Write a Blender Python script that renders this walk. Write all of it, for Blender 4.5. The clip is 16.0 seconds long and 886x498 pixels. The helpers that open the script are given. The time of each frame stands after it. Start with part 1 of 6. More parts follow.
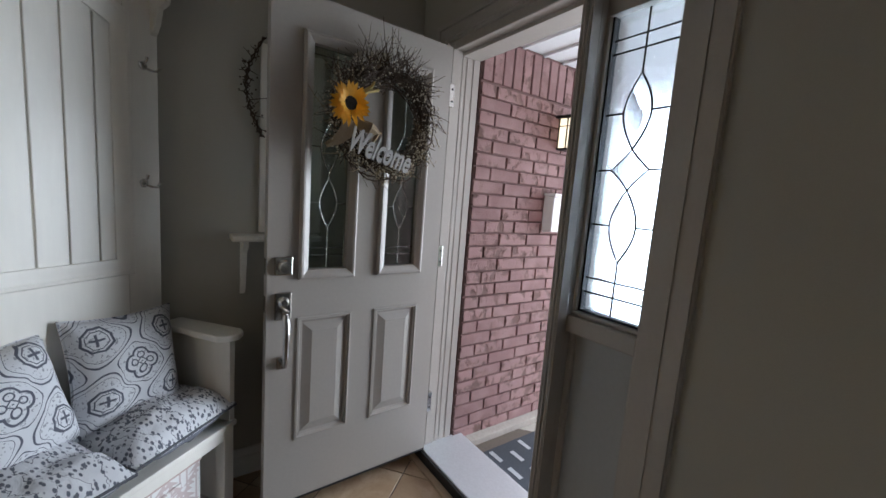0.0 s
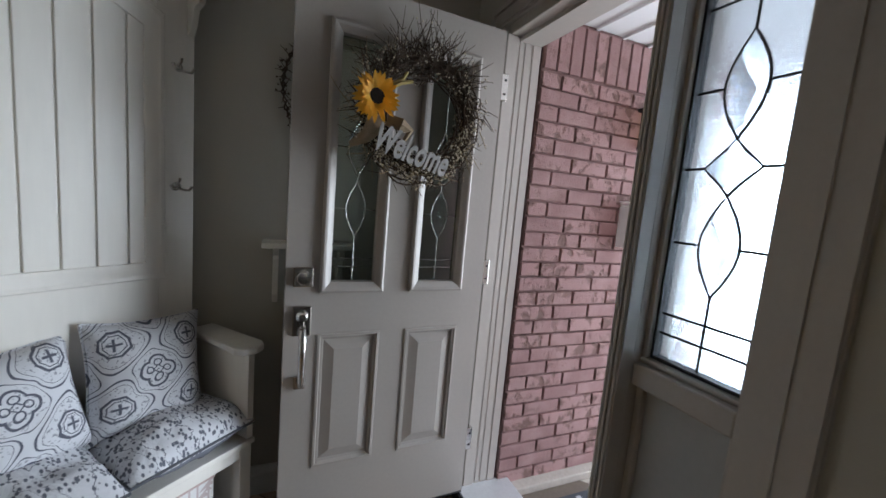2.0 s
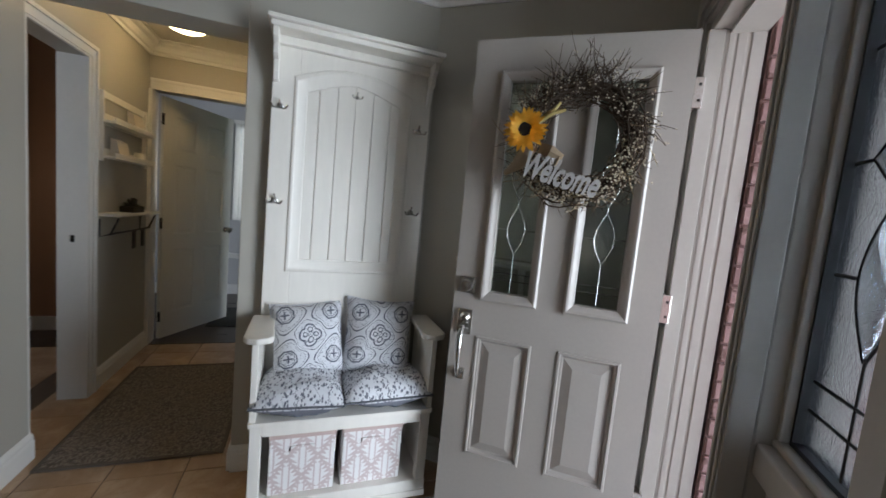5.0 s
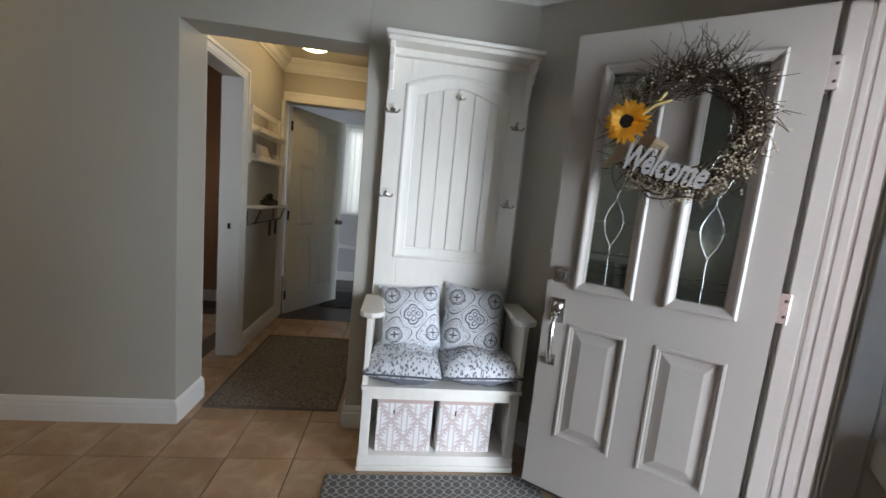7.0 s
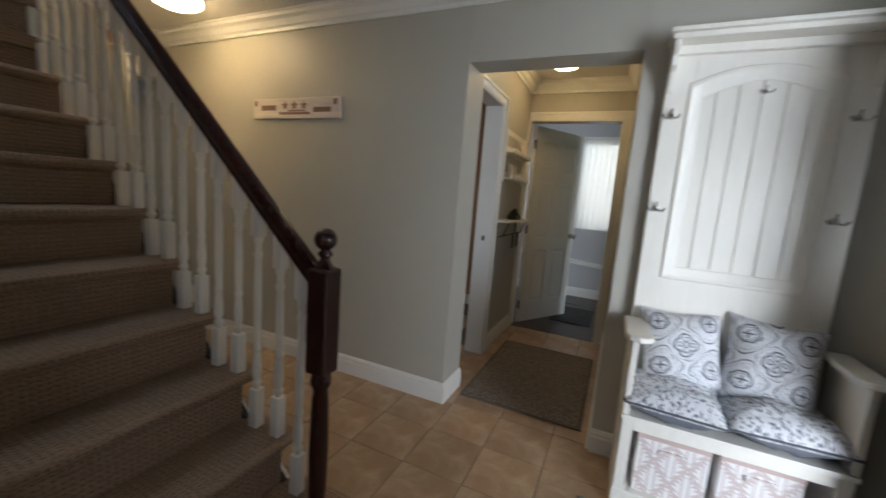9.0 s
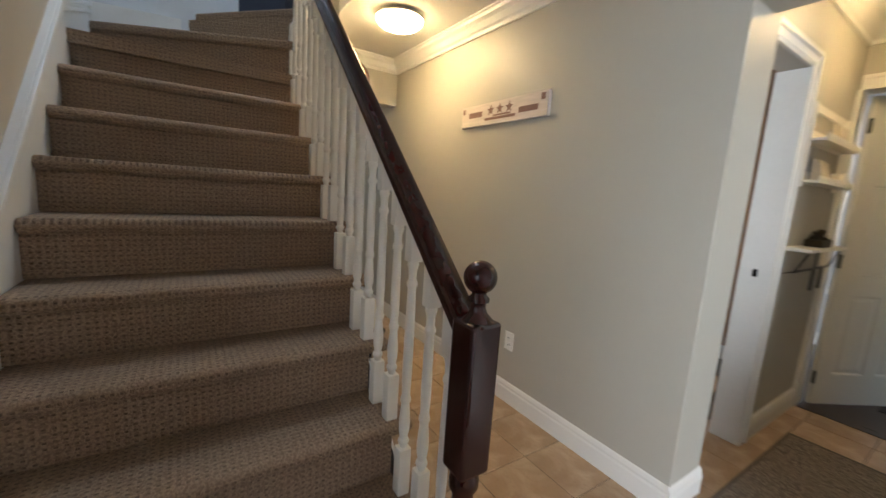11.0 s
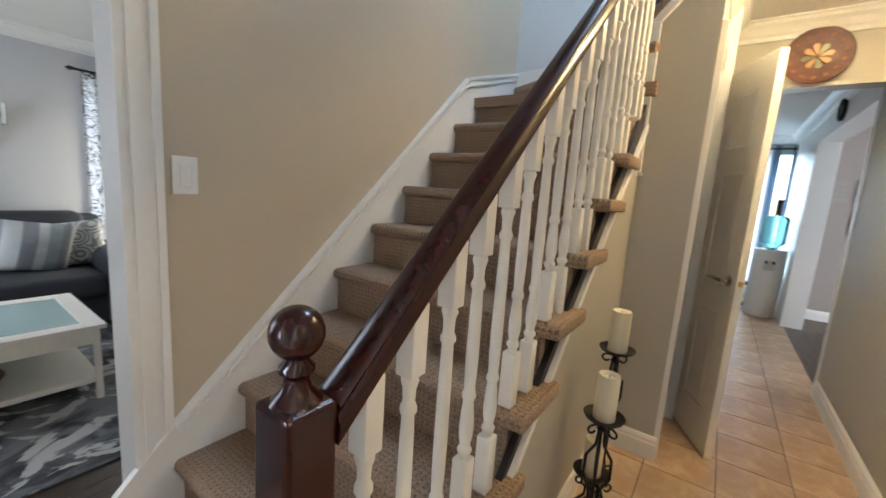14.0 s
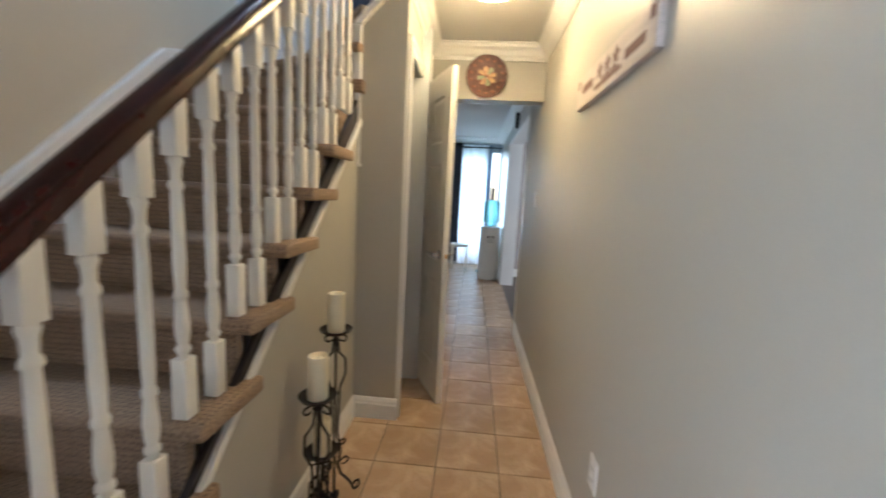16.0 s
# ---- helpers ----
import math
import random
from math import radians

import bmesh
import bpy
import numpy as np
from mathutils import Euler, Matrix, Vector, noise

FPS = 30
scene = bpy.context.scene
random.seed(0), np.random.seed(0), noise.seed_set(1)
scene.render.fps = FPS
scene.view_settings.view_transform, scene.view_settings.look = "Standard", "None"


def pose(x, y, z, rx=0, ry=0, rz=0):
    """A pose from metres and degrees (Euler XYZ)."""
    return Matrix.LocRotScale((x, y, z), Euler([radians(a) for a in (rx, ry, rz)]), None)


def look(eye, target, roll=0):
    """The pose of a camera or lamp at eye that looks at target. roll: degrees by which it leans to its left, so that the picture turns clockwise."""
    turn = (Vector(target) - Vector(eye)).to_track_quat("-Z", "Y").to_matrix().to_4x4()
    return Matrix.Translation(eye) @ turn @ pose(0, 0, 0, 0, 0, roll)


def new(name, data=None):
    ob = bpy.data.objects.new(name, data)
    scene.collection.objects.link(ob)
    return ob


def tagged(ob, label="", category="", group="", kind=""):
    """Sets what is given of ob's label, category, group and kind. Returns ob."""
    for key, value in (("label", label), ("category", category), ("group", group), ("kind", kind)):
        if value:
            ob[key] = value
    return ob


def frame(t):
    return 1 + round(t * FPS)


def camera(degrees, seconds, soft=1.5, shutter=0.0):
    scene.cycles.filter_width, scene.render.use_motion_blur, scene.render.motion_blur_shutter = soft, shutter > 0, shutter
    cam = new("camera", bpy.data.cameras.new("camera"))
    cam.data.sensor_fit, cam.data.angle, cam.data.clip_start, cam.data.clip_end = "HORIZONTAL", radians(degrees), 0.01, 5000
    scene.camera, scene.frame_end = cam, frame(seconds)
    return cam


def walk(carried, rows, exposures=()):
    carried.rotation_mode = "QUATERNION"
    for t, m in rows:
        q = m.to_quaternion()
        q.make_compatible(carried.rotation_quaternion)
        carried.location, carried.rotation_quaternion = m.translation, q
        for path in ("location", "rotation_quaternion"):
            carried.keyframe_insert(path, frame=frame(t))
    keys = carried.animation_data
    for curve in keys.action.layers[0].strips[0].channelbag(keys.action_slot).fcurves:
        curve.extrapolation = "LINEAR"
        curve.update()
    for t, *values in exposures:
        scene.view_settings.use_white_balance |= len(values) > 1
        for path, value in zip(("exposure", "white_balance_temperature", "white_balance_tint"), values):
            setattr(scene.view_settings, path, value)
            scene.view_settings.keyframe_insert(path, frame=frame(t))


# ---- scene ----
cam = camera(98.1, 16.0, 1.5, 0.5)
PATH = [
    (0, (0.385, -0.028, 1.315), (2.301, 0.486, 1.063), 4.3),
    (0.5, (0.413, -0.059, 1.324), (2.311, 0.527, 1.09), 4.3),
    (1, (0.44, -0.091, 1.323), (2.307, 0.585, 1.086), 4.6),
    (1.5, (0.504, -0.113, 1.326), (2.337, 0.657, 1.109), 4.4),
    (2, (0.648, -0.088, 1.321), (2.421, 0.805, 1.08), 5.0),
    (2.5, (0.771, -0.097, 1.335), (2.478, 0.918, 1.106), 4.3),
    (3, (0.894, -0.149, 1.334), (2.304, 1.243, 1.066), 4.7),
    (3.5, (0.938, -0.23, 1.326), (2.154, 1.338, 1.069), 5.1),
    (3.7, (0.938, -0.274, 1.327), (2.082, 1.352, 1.105), 4.6),
    (5.8, (0.923, -0.592, 1.307), (1.399, 1.337, 1.085), 6.0),
    (6, (0.912, -0.598, 1.308), (1.356, 1.338, 1.076), 5.9),
    (6.5, (0.89, -0.615, 1.298), (1.257, 1.335, 1.044), 5.7),
    (7, (0.87, -0.627, 1.29), (1.112, 1.342, 1.042), 5.6),
    (7.5, (0.844, -0.638, 1.286), (0.977, 1.339, 1.017), 5.9),
    (8, (0.81, -0.647, 1.291), (0.786, 1.337, 1.035), 5.8),
    (8.5, (0.743, -0.662, 1.285), (0.344, 1.281, 1.033), 4.7),
    (9, (0.65, -0.675, 1.278), (-0.159, 1.134, 1.002), 4.5),
    (9.5, (0.585, -0.659, 1.282), (-0.474, 1.017, 1.017), 4.4),
    (9.7, (0.554, -0.635, 1.284), (-0.573, 0.997, 1.022), 4.7),
    (11.8, (0.32, 0.076, 1.288), (-1.608, 0.517, 0.992), 3.9),
    (12, (0.28, 0.15, 1.296), (-1.687, 0.375, 1.012), 4.3),
    (12.5, (0.255, 0.325, 1.314), (-1.695, -0.061, 1.09), 3.8),
    (13, (0.273, 0.491, 1.309), (-1.502, -0.377, 1.002), 2.9),
    (13.5, (0.196, 0.605, 1.301), (-1.543, -0.343, 1.027), 3.1),
    (14, (0.109, 0.663, 1.304), (-1.503, -0.482, 1.001), 4.0),
    (14.5, (0.084, 0.727, 1.316), (-1.429, -0.554, 1.05), 3.4),
    (15, (0.074, 0.806, 1.324), (-1.506, -0.388, 1.044), 3.8),
    (15.5, (0.049, 0.893, 1.339), (-1.809, 0.207, 1.06), 4.2),
    (16, (0.029, 0.933, 1.31), (-1.947, 0.787, 1.034), 3.0),
]

EXPO = [(0.0, -0.28, 6050, 10), (2.6, -0.30, 6050, 10), (3.6, -0.28, 6050, 10), (5.8, 0.15, 6050, 10), (9.0, 0.30, 6100, 10), (9.7, 0.36, 6100, 10), (11.8, 1.8, 6250, 10), (12.6, 1.88, 6250, 10), (14.5, 1.88, 5850, 10), (15.2, 1.8, 5700, 10), (16.0, 1.6, 5650, 10)]
walk(cam, [(t, look(e, g, r)) for t, e, g, r in PATH], EXPO)

# ---- world, sun, large lights ----
world = bpy.data.worlds.new("world")
scene.world = world
world.use_nodes = True
wn, wl = world.node_tree.nodes, world.node_tree.links
sky = wn.new("ShaderNodeTexSky")
sky.sky_type, sky.sun_disc = "NISHITA", False
sky.sun_elevation, sky.sun_rotation = radians(52), radians(250)
wl.new(sky.outputs[0], wn["Background"].inputs[0])
wn["Background"].inputs[1].default_value = 0.15


def lamp(name, kind, m, energy, color=(1, 1, 1), **kw):
    d = bpy.data.lights.new(name, kind)
    d.energy, d.color = energy, color
    for k, v in kw.items():
        if k == "size":
            d.shape, d.size, d.size_y = "RECTANGLE", v[0], v[1]
        elif k == "radius":
            d.shadow_soft_size = v
        elif k == "angle":
            d.angle = v
    ob = new(name, d)
    ob.matrix_world = m
    return ob


lamp("sun", "SUN", pose(0, 0, 8, 38, 0, 200), 3.0, (1.0, 0.95, 0.88), angle=radians(0.5))
DOOR_WAY = pose(2.18, 0.48, 0, 0, 0, 230)
lamp("porch_sky_light", "AREA", DOOR_WAY @ pose(0.5, 3.2, 1.15, 90, 0, 180), 400, (0.88, 0.94, 1.0), size=(3.4, 2.3))
lamp("curtain_window_light", "AREA", look((-1.4, -4.37, 1.28), (-1.2, 0.0, 1.2)), 5, (0.86, 0.93, 1.0), size=(0.9, 1.55))
lamp("front_window_light", "AREA", look((1.40, -2.45, 1.32), (-2.0, -1.9, 1.0)), 15, (0.86, 0.93, 1.0), size=(1.7, 1.4))
# added fill in an unseen, made-up opening, brightens the dark dining wall
lamp("dining_fill_light", "AREA", look((-4.7, 4.46, 1.4), (-5.2, 1.0, 1.0)), 24, (0.9, 0.95, 1.0), size=(0.95, 1.15))
lamp("kitchen_window_light", "AREA", look((-7.48, 0.75, 1.2), (0.0, 1.0, 1.0)), 24, (0.66, 0.86, 1.0), size=(1.6, 1.7))
lamp("laundry_window_light", "AREA", look((0.36, 5.06, 1.56), (0.2, 2.0, 1.2)), 5, (1.0, 0.98, 0.95), size=(0.5, 1.1))
# unseen fill added to lift the side room; its walls have no window
lamp("side_room_fill_light", "AREA", look((-0.62, 3.5, 1.5), (-1.0, 2.0, 1.0)), 3, (1.0, 0.95, 0.88), size=(0.3, 1.0))
lamp("upstairs_light", "AREA", look((-2.1, 0.22, 3.9), (-1.75, -0.69, 1.9)), 11, (0.66, 0.82, 1.0), size=(0.5, 0.5))

# ---- materials ----
MATS = {}


def mat(name, color, rough=0.5, metal=0.0, scale=30.0, var=0.06, bump=0.0, big=2.0, spec=0.5, stretch=None, rand=0.0, trans=0.0):
    if name in MATS:
        return MATS[name]
    m = bpy.data.materials.new(name)
    m.use_nodes = True
    n, l = m.node_tree.nodes, m.node_tree.links
    b = n["Principled BSDF"]
    b.inputs["Roughness"].default_value, b.inputs["Metallic"].default_value = rough, metal
    b.inputs["Specular IOR Level"].default_value = spec
    b.inputs["Transmission Weight"].default_value = trans
    tc = n.new("ShaderNodeTexCoord")
    mp = n.new("ShaderNodeMapping")
    l.new(tc.outputs["Object"], mp.inputs[0])
    if stretch:
        mp.inputs["Scale"].default_value = stretch
    fine, wide = n.new("ShaderNodeTexNoise"), n.new("ShaderNodeTexNoise")
    fine.inputs["Scale"].default_value, wide.inputs["Scale"].default_value = scale, big
    fine.inputs["Detail"].default_value = 6
    l.new(mp.outputs[0], fine.inputs[0])
    l.new(mp.outputs[0], wide.inputs[0])
    add = n.new("ShaderNodeMath")
    add.operation = "ADD"
    l.new(fine.outputs[0], add.inputs[0])
    l.new(wide.outputs[0], add.inputs[1])
    mr = n.new("ShaderNodeMapRange")
    mr.inputs["From Min"].default_value, mr.inputs["From Max"].default_value = 0.6, 1.4
    mr.inputs["To Min"].default_value, mr.inputs["To Max"].default_value = 1 - var, 1 + var
    l.new(add.outputs[0], mr.inputs[0])
    hsv = n.new("ShaderNodeHueSaturation")
    hsv.inputs["Color"].default_value = (*color, 1)
    src = mr.outputs[0]
    if rand:
        info = n.new("ShaderNodeObjectInfo")
        rr = n.new("ShaderNodeMapRange")
        rr.inputs["To Min"].default_value, rr.inputs["To Max"].default_value = 1 - rand, 1 + rand
        l.new(info.outputs["Random"], rr.inputs[0])
        mul = n.new("ShaderNodeMath")
        mul.operation = "MULTIPLY"
        l.new(rr.outputs[0], mul.inputs[0])
        l.new(src, mul.inputs[1])
        src = mul.outputs[0]
    l.new(src, hsv.inputs["Value"])
    l.new(hsv.outputs[0], b.inputs["Base Color"])
    if bump:
        bp = n.new("ShaderNodeBump")
        bp.inputs["Strength"].default_value, bp.inputs["Distance"].default_value = bump, 0.003
        l.new(fine.outputs[0], bp.inputs["Height"])
        l.new(bp.outputs[0], b.inputs["Normal"])
    rv = n.new("ShaderNodeMapRange")
    rv.inputs["To Min"].default_value, rv.inputs["To Max"].default_value = max(rough - 0.08, 0.02), min(rough + 0.08, 1)
    l.new(wide.outputs[0], rv.inputs[0])
    l.new(rv.outputs[0], b.inputs["Roughness"])
    MATS[name] = m
    return m


class Nodes:
    """Shorthand for pattern materials."""

    def __init__(self, name, rough=0.8):
        self.m = bpy.data.materials.new(name)
        self.m.use_nodes = True
        self.n, self.l = self.m.node_tree.nodes, self.m.node_tree.links
        self.b = self.n["Principled BSDF"]
        self.b.inputs["Roughness"].default_value = rough
        tc = self.n.new("ShaderNodeTexCoord")
        self.co = tc.outputs["Object"]
        sep = self.n.new("ShaderNodeSeparateXYZ")
        self.l.new(self.co, sep.inputs[0])
        self.x, self.y, self.z = sep.outputs
        MATS[name] = self.m

    def math(self, op, a, b=0.0, c=0.0):
        nd = self.n.new("ShaderNodeMath")
        nd.operation = op
        for i, v in enumerate((a, b, c)):
            if isinstance(v, (int, float)):
                nd.inputs[i].default_value = v
            else:
                self.l.new(v, nd.inputs[i])
        return nd.outputs[0]

    def noise(self, scale, detail=4, dist=0.0, vec=None, col=False):
        nd = self.n.new("ShaderNodeTexNoise")
        nd.inputs["Scale"].default_value, nd.inputs["Detail"].default_value, nd.inputs["Distortion"].default_value = scale, detail, dist
        self.l.new(vec or self.co, nd.inputs[0])
        return nd.outputs[1 if col else 0]

    def mix(self, f, a, b):
        nd = self.n.new("ShaderNodeMix")
        nd.data_type = "RGBA"
        self.l.new(f, nd.inputs[0]) if not isinstance(f, (int, float)) else None
        for i, v in ((6, a), (7, b)):
            if isinstance(v, tuple):
                nd.inputs[i].default_value = (*v, 1)
            else:
                self.l.new(v, nd.inputs[i])
        return nd.outputs[2]

    def step(self, v, lo, hi):
        nd = self.n.new("ShaderNodeMapRange")
        nd.interpolation_type = "SMOOTHSTEP"
        nd.inputs["From Min"].default_value, nd.inputs["From Max"].default_value = lo, hi
        self.l.new(v, nd.inputs[0])
        return nd.outputs[0]

    def color(self, c):
        self.l.new(c, self.b.inputs["Base Color"])

    def bump(self, h, strength=0.4, dist=0.004):
        nd = self.n.new("ShaderNodeBump")
        nd.inputs["Strength"].default_value, nd.inputs["Distance"].default_value = strength, dist
        self.l.new(h, nd.inputs["Height"])
        self.l.new(nd.outputs[0], self.b.inputs["Normal"])


WALL = mat("wall_paint_greige", (0.45, 0.43, 0.375), 0.44, scale=220, var=0.03, bump=0.12, big=1.2, spec=0.45)
WALL_TAN = mat("wall_paint_tan", (0.50, 0.43, 0.325), 0.55, scale=220, var=0.03, bump=0.12, big=1.2, spec=0.35)
WALL_GREY = mat("wall_paint_grey", (0.52, 0.52, 0.53), 0.7, scale=220, var=0.025, bump=0.1, big=1.2)
WALL_UP = mat("wall_paint_pale", (0.62, 0.64, 0.66), 0.7, scale=220, var=0.02, bump=0.1, big=1.2)
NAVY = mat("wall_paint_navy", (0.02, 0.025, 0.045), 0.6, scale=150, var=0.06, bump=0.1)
CEIL = mat("ceiling_paint", (0.74, 0.72, 0.68), 0.9, scale=260, var=0.03, bump=0.25)
TRIM = mat("trim_white", (0.78, 0.77, 0.74), 0.32, scale=60, var=0.03, bump=0.05)
WHITE_WOOD = mat("painted_white_wood", (0.83, 0.795, 0.725), 0.38, scale=40, var=0.05, bump=0.12, stretch=(1, 1, 0.15))
DOOR_PAINT = mat("door_paint_taupe", (0.40, 0.365, 0.33), 0.34, scale=70, var=0.04, bump=0.08)
DOOR_WHITE = mat("door_paint_white", (0.74, 0.72, 0.66), 0.4, scale=60, var=0.04, bump=0.06)
FRAME_PAINT = mat("frame_paint", (0.47, 0.435, 0.395), 0.36, scale=60, var=0.05, bump=0.08)
CHROME = mat("satin_nickel", (0.62, 0.60, 0.57), 0.22, metal=1.0, scale=80, var=0.1)
BLACK_IRON = mat("black_iron", (0.018, 0.016, 0.016), 0.45, metal=0.6, scale=90, var=0.3, bump=0.3)
DARK_WOOD = mat("dark_cherry_wood", (0.034, 0.0065, 0.005), 0.22, scale=14, var=0.35, bump=0.08, stretch=(4, 4, 0.4))
GROUT = mat("grout", (0.14, 0.11, 0.085), 0.95, scale=90, var=0.15, bump=0.4)
BLACK = mat("black_plastic", (0.015, 0.015, 0.017), 0.5, var=0.1)
LEAD = mat("lead_came", (0.05, 0.05, 0.05), 0.4, metal=0.8, var=0.2)
SILVER_CAME = mat("silver_came", (0.7, 0.7, 0.68), 0.25, metal=1.0, var=0.15)
WAX = mat("ivory_wax", (0.78, 0.70, 0.50), 0.5, scale=12, var=0.05, bump=0.1)
CONCRETE = mat("porch_concrete", (0.42, 0.38, 0.33), 0.9, scale=60, var=0.15, bump=0.5)
SOFFIT = mat("soffit_white", (0.75, 0.75, 0.76), 0.6, scale=40, var=0.03)
DARK_FLOOR = mat("dark_wood_floor", (0.045, 0.028, 0.02), 0.3, scale=10, var=0.3, bump=0.1, stretch=(1, 8, 1))
CHARCOAL = mat("charcoal_fabric", (0.035, 0.038, 0.045), 0.95, scale=300, var=0.25, bump=0.5)
LAWN = mat("grass", (0.06, 0.11, 0.03), 0.95, scale=20, var=0.3, bump=0.5)
MORTAR = mat("mortar", (0.20, 0.12, 0.11), 0.95, scale=90, var=0.2, bump=0.6)


def tile_mat():
    k = Nodes("tile_ceramic", 0.3)
    info = k.n.new("ShaderNodeObjectInfo")
    big, fine = k.noise(5, 5, 0.6), k.noise(60, 5)
    c = k.mix(k.step(big, 0.35, 0.68), (0.40, 0.27, 0.165), (0.56, 0.42, 0.29))
    c = k.mix(k.math("MULTIPLY", k.step(fine, 0.45, 0.75), 0.35), c, (0.33, 0.215, 0.13))
    hsv = k.n.new("ShaderNodeHueSaturation")
    k.l.new(c, hsv.inputs["Color"])
    mr = k.n.new("ShaderNodeMapRange")
    mr.inputs["To Min"].default_value, mr.inputs["To Max"].default_value = 0.88, 1.1
    k.l.new(info.outputs["Random"], mr.inputs[0])
    k.l.new(mr.outputs[0], hsv.inputs["Value"])
    k.color(hsv.outputs[0])
    k.bump(big, 0.25, 0.004)
    r = k.n.new("ShaderNodeMapRange")
    r.inputs["To Min"].default_value, r.inputs["To Max"].default_value = 0.25, 0.5
    k.l.new(fine, r.inputs[0])
    k.l.new(r.outputs[0], k.b.inputs["Roughness"])
    return k.m


def brick_mat():
    k = Nodes("brick_rose", 0.92)
    info = k.n.new("ShaderNodeObjectInfo")
    geo = k.n.new("ShaderNodeNewGeometry")
    shift = k.n.new("ShaderNodeVectorMath")
    shift.operation = "ADD"
    k.l.new(geo.outputs["Position"], shift.inputs[0])
    k.l.new(info.outputs["Random"], shift.inputs[1])
    blot = k.noise(19, 5, 0.2, shift.outputs[0])
    gate = k.step(info.outputs["Random"], 0.05, 0.6)
    c = k.mix(info.outputs["Random"], (0.26, 0.15, 0.145), (0.37, 0.225, 0.215))
    c = k.mix(k.step(k.noise(9, 5, 0.0, geo.outputs["Position"]), 0.4, 0.7), c, (0.35, 0.22, 0.21))
    m = k.math("MULTIPLY", k.step(blot, 0.47, 0.64), gate)
    c = k.mix(m, c, (0.17, 0.10, 0.085))
    k.color(c)
    k.bump(k.math("SUBTRACT", k.noise(120, 6, 0.0, geo.outputs["Position"]), m), 0.7, 0.006)
    return k.m


def carpet_mat():
    k = Nodes("carpet_loop", 0.98)
    n = k.noise(150, 3)
    wob = k.math("MULTIPLY", k.math("SUBTRACT", k.noise(30, 2), 0.5), 1.2)
    rows = k.math("SINE", k.math("ADD", k.math("MULTIPLY", k.math("ADD", k.x, k.z), 370.0), wob))
    cols = k.math("SINE", k.math("ADD", k.math("MULTIPLY", k.y, 330.0), wob))
    hole = k.math("MULTIPLY", k.step(rows, 0.1, 0.9), k.step(cols, -0.2, 0.8))
    hole = k.math("MULTIPLY", hole, k.step(n, 0.3, 0.6))
    c = k.mix(k.step(n, 0.3, 0.7), (0.24, 0.168, 0.114), (0.40, 0.285, 0.193))
    c = k.mix(hole, c, (0.14, 0.10, 0.072))
    c = k.mix(k.math("MULTIPLY", k.step(k.noise(3, 3), 0.4, 0.7), 0.2), c, (0.26, 0.19, 0.135))
    k.color(c)
    k.bump(k.math("SUBTRACT", n, hole), 0.8, 0.006)
    return k.m


def medallion_mat():
    """Cream cloth with slate quatrefoils and octagons in a lattice."""
    k = Nodes("pillow_medallion", 0.95)
    P = 0.168
    warp = k.math("MULTIPLY", k.math("SUBTRACT", k.noise(14, 2), 0.5), 0.02)
    u, v = k.math("DIVIDE", k.math("ADD", k.x, warp), P * 1.15), k.math("DIVIDE", k.math("ADD", k.z, warp), P * 1.15)

    def fold(w, off):
        return k.math("MULTIPLY", k.math("ABSOLUTE", k.math("SUBTRACT", k.math("FRACT", k.math("ADD", w, 100.5 + off)), 0.5)), P)

    def line(d, r, w):
        return k.math("SUBTRACT", 1.0, k.step(k.math("ABSOLUTE", k.math("SUBTRACT", d, r)), w * 0.6, w))
    dx, dz = fold(u, 0.0), fold(v, 0.0)

    def length(p, q):
        return k.math("SQRT", k.math("ADD", k.math("MULTIPLY", p, p), k.math("MULTIPLY", q, q)))
    a = 0.020
    lobe = k.math("MINIMUM", length(k.math("SUBTRACT", dx, a), dz), length(dx, k.math("SUBTRACT", dz, a)))
    ex, ez = fold(u, 0.5), fold(v, 0.5)
    octo = k.math("MAXIMUM", k.math("MAXIMUM", ex, ez), k.math("MULTIPLY", k.math("ADD", ex, ez), 0.72))
    f = k.math("ADD", k.math("COSINE", k.math("MULTIPLY", u, 2 * math.pi)), k.math("COSINE", k.math("MULTIPLY", v, 2 * math.pi)))
    f = k.math("ADD", f, k.math("MULTIPLY", k.math("COSINE", k.math("MULTIPLY", k.math("SUBTRACT", u, v), 4 * math.pi)), 0.16))
    ln = line(f, 0.0, 0.085)
    for d, r, w in ((f, 0.42, 0.035), (f, -0.42, 0.035), (lobe, 0.021, 0.0036), (lobe, 0.0085, 0.0022), (octo, 0.030, 0.0034), (octo, 0.022, 0.0014)):
        ln = k.math("MAXIMUM", ln, line(d, r, w))
    ln = k.math("MAXIMUM", ln, line(k.math("ADD", dx, dz), 0.012, 0.0025))
    star = k.math("MULTIPLY", k.math("SUBTRACT", 1.0, k.step(k.math("MINIMUM", ex, ez), 0.002, 0.004)), k.math("SUBTRACT", 1.0, k.step(octo, 0.014, 0.017)))
    ln = k.math("MAXIMUM", ln, star)
    dots = k.math("MULTIPLY", k.step(k.noise(130, 1), 0.60, 0.66), k.step(k.math("ABSOLUTE", f), 0.45, 0.6))
    ln = k.math("MAXIMUM", ln, k.math("MULTIPLY", dots, 0.6))
    k.color(k.mix(ln, (0.66, 0.665, 0.69), (0.10, 0.105, 0.135)))
    k.bump(k.noise(500), 0.4, 0.002)
    return k.m


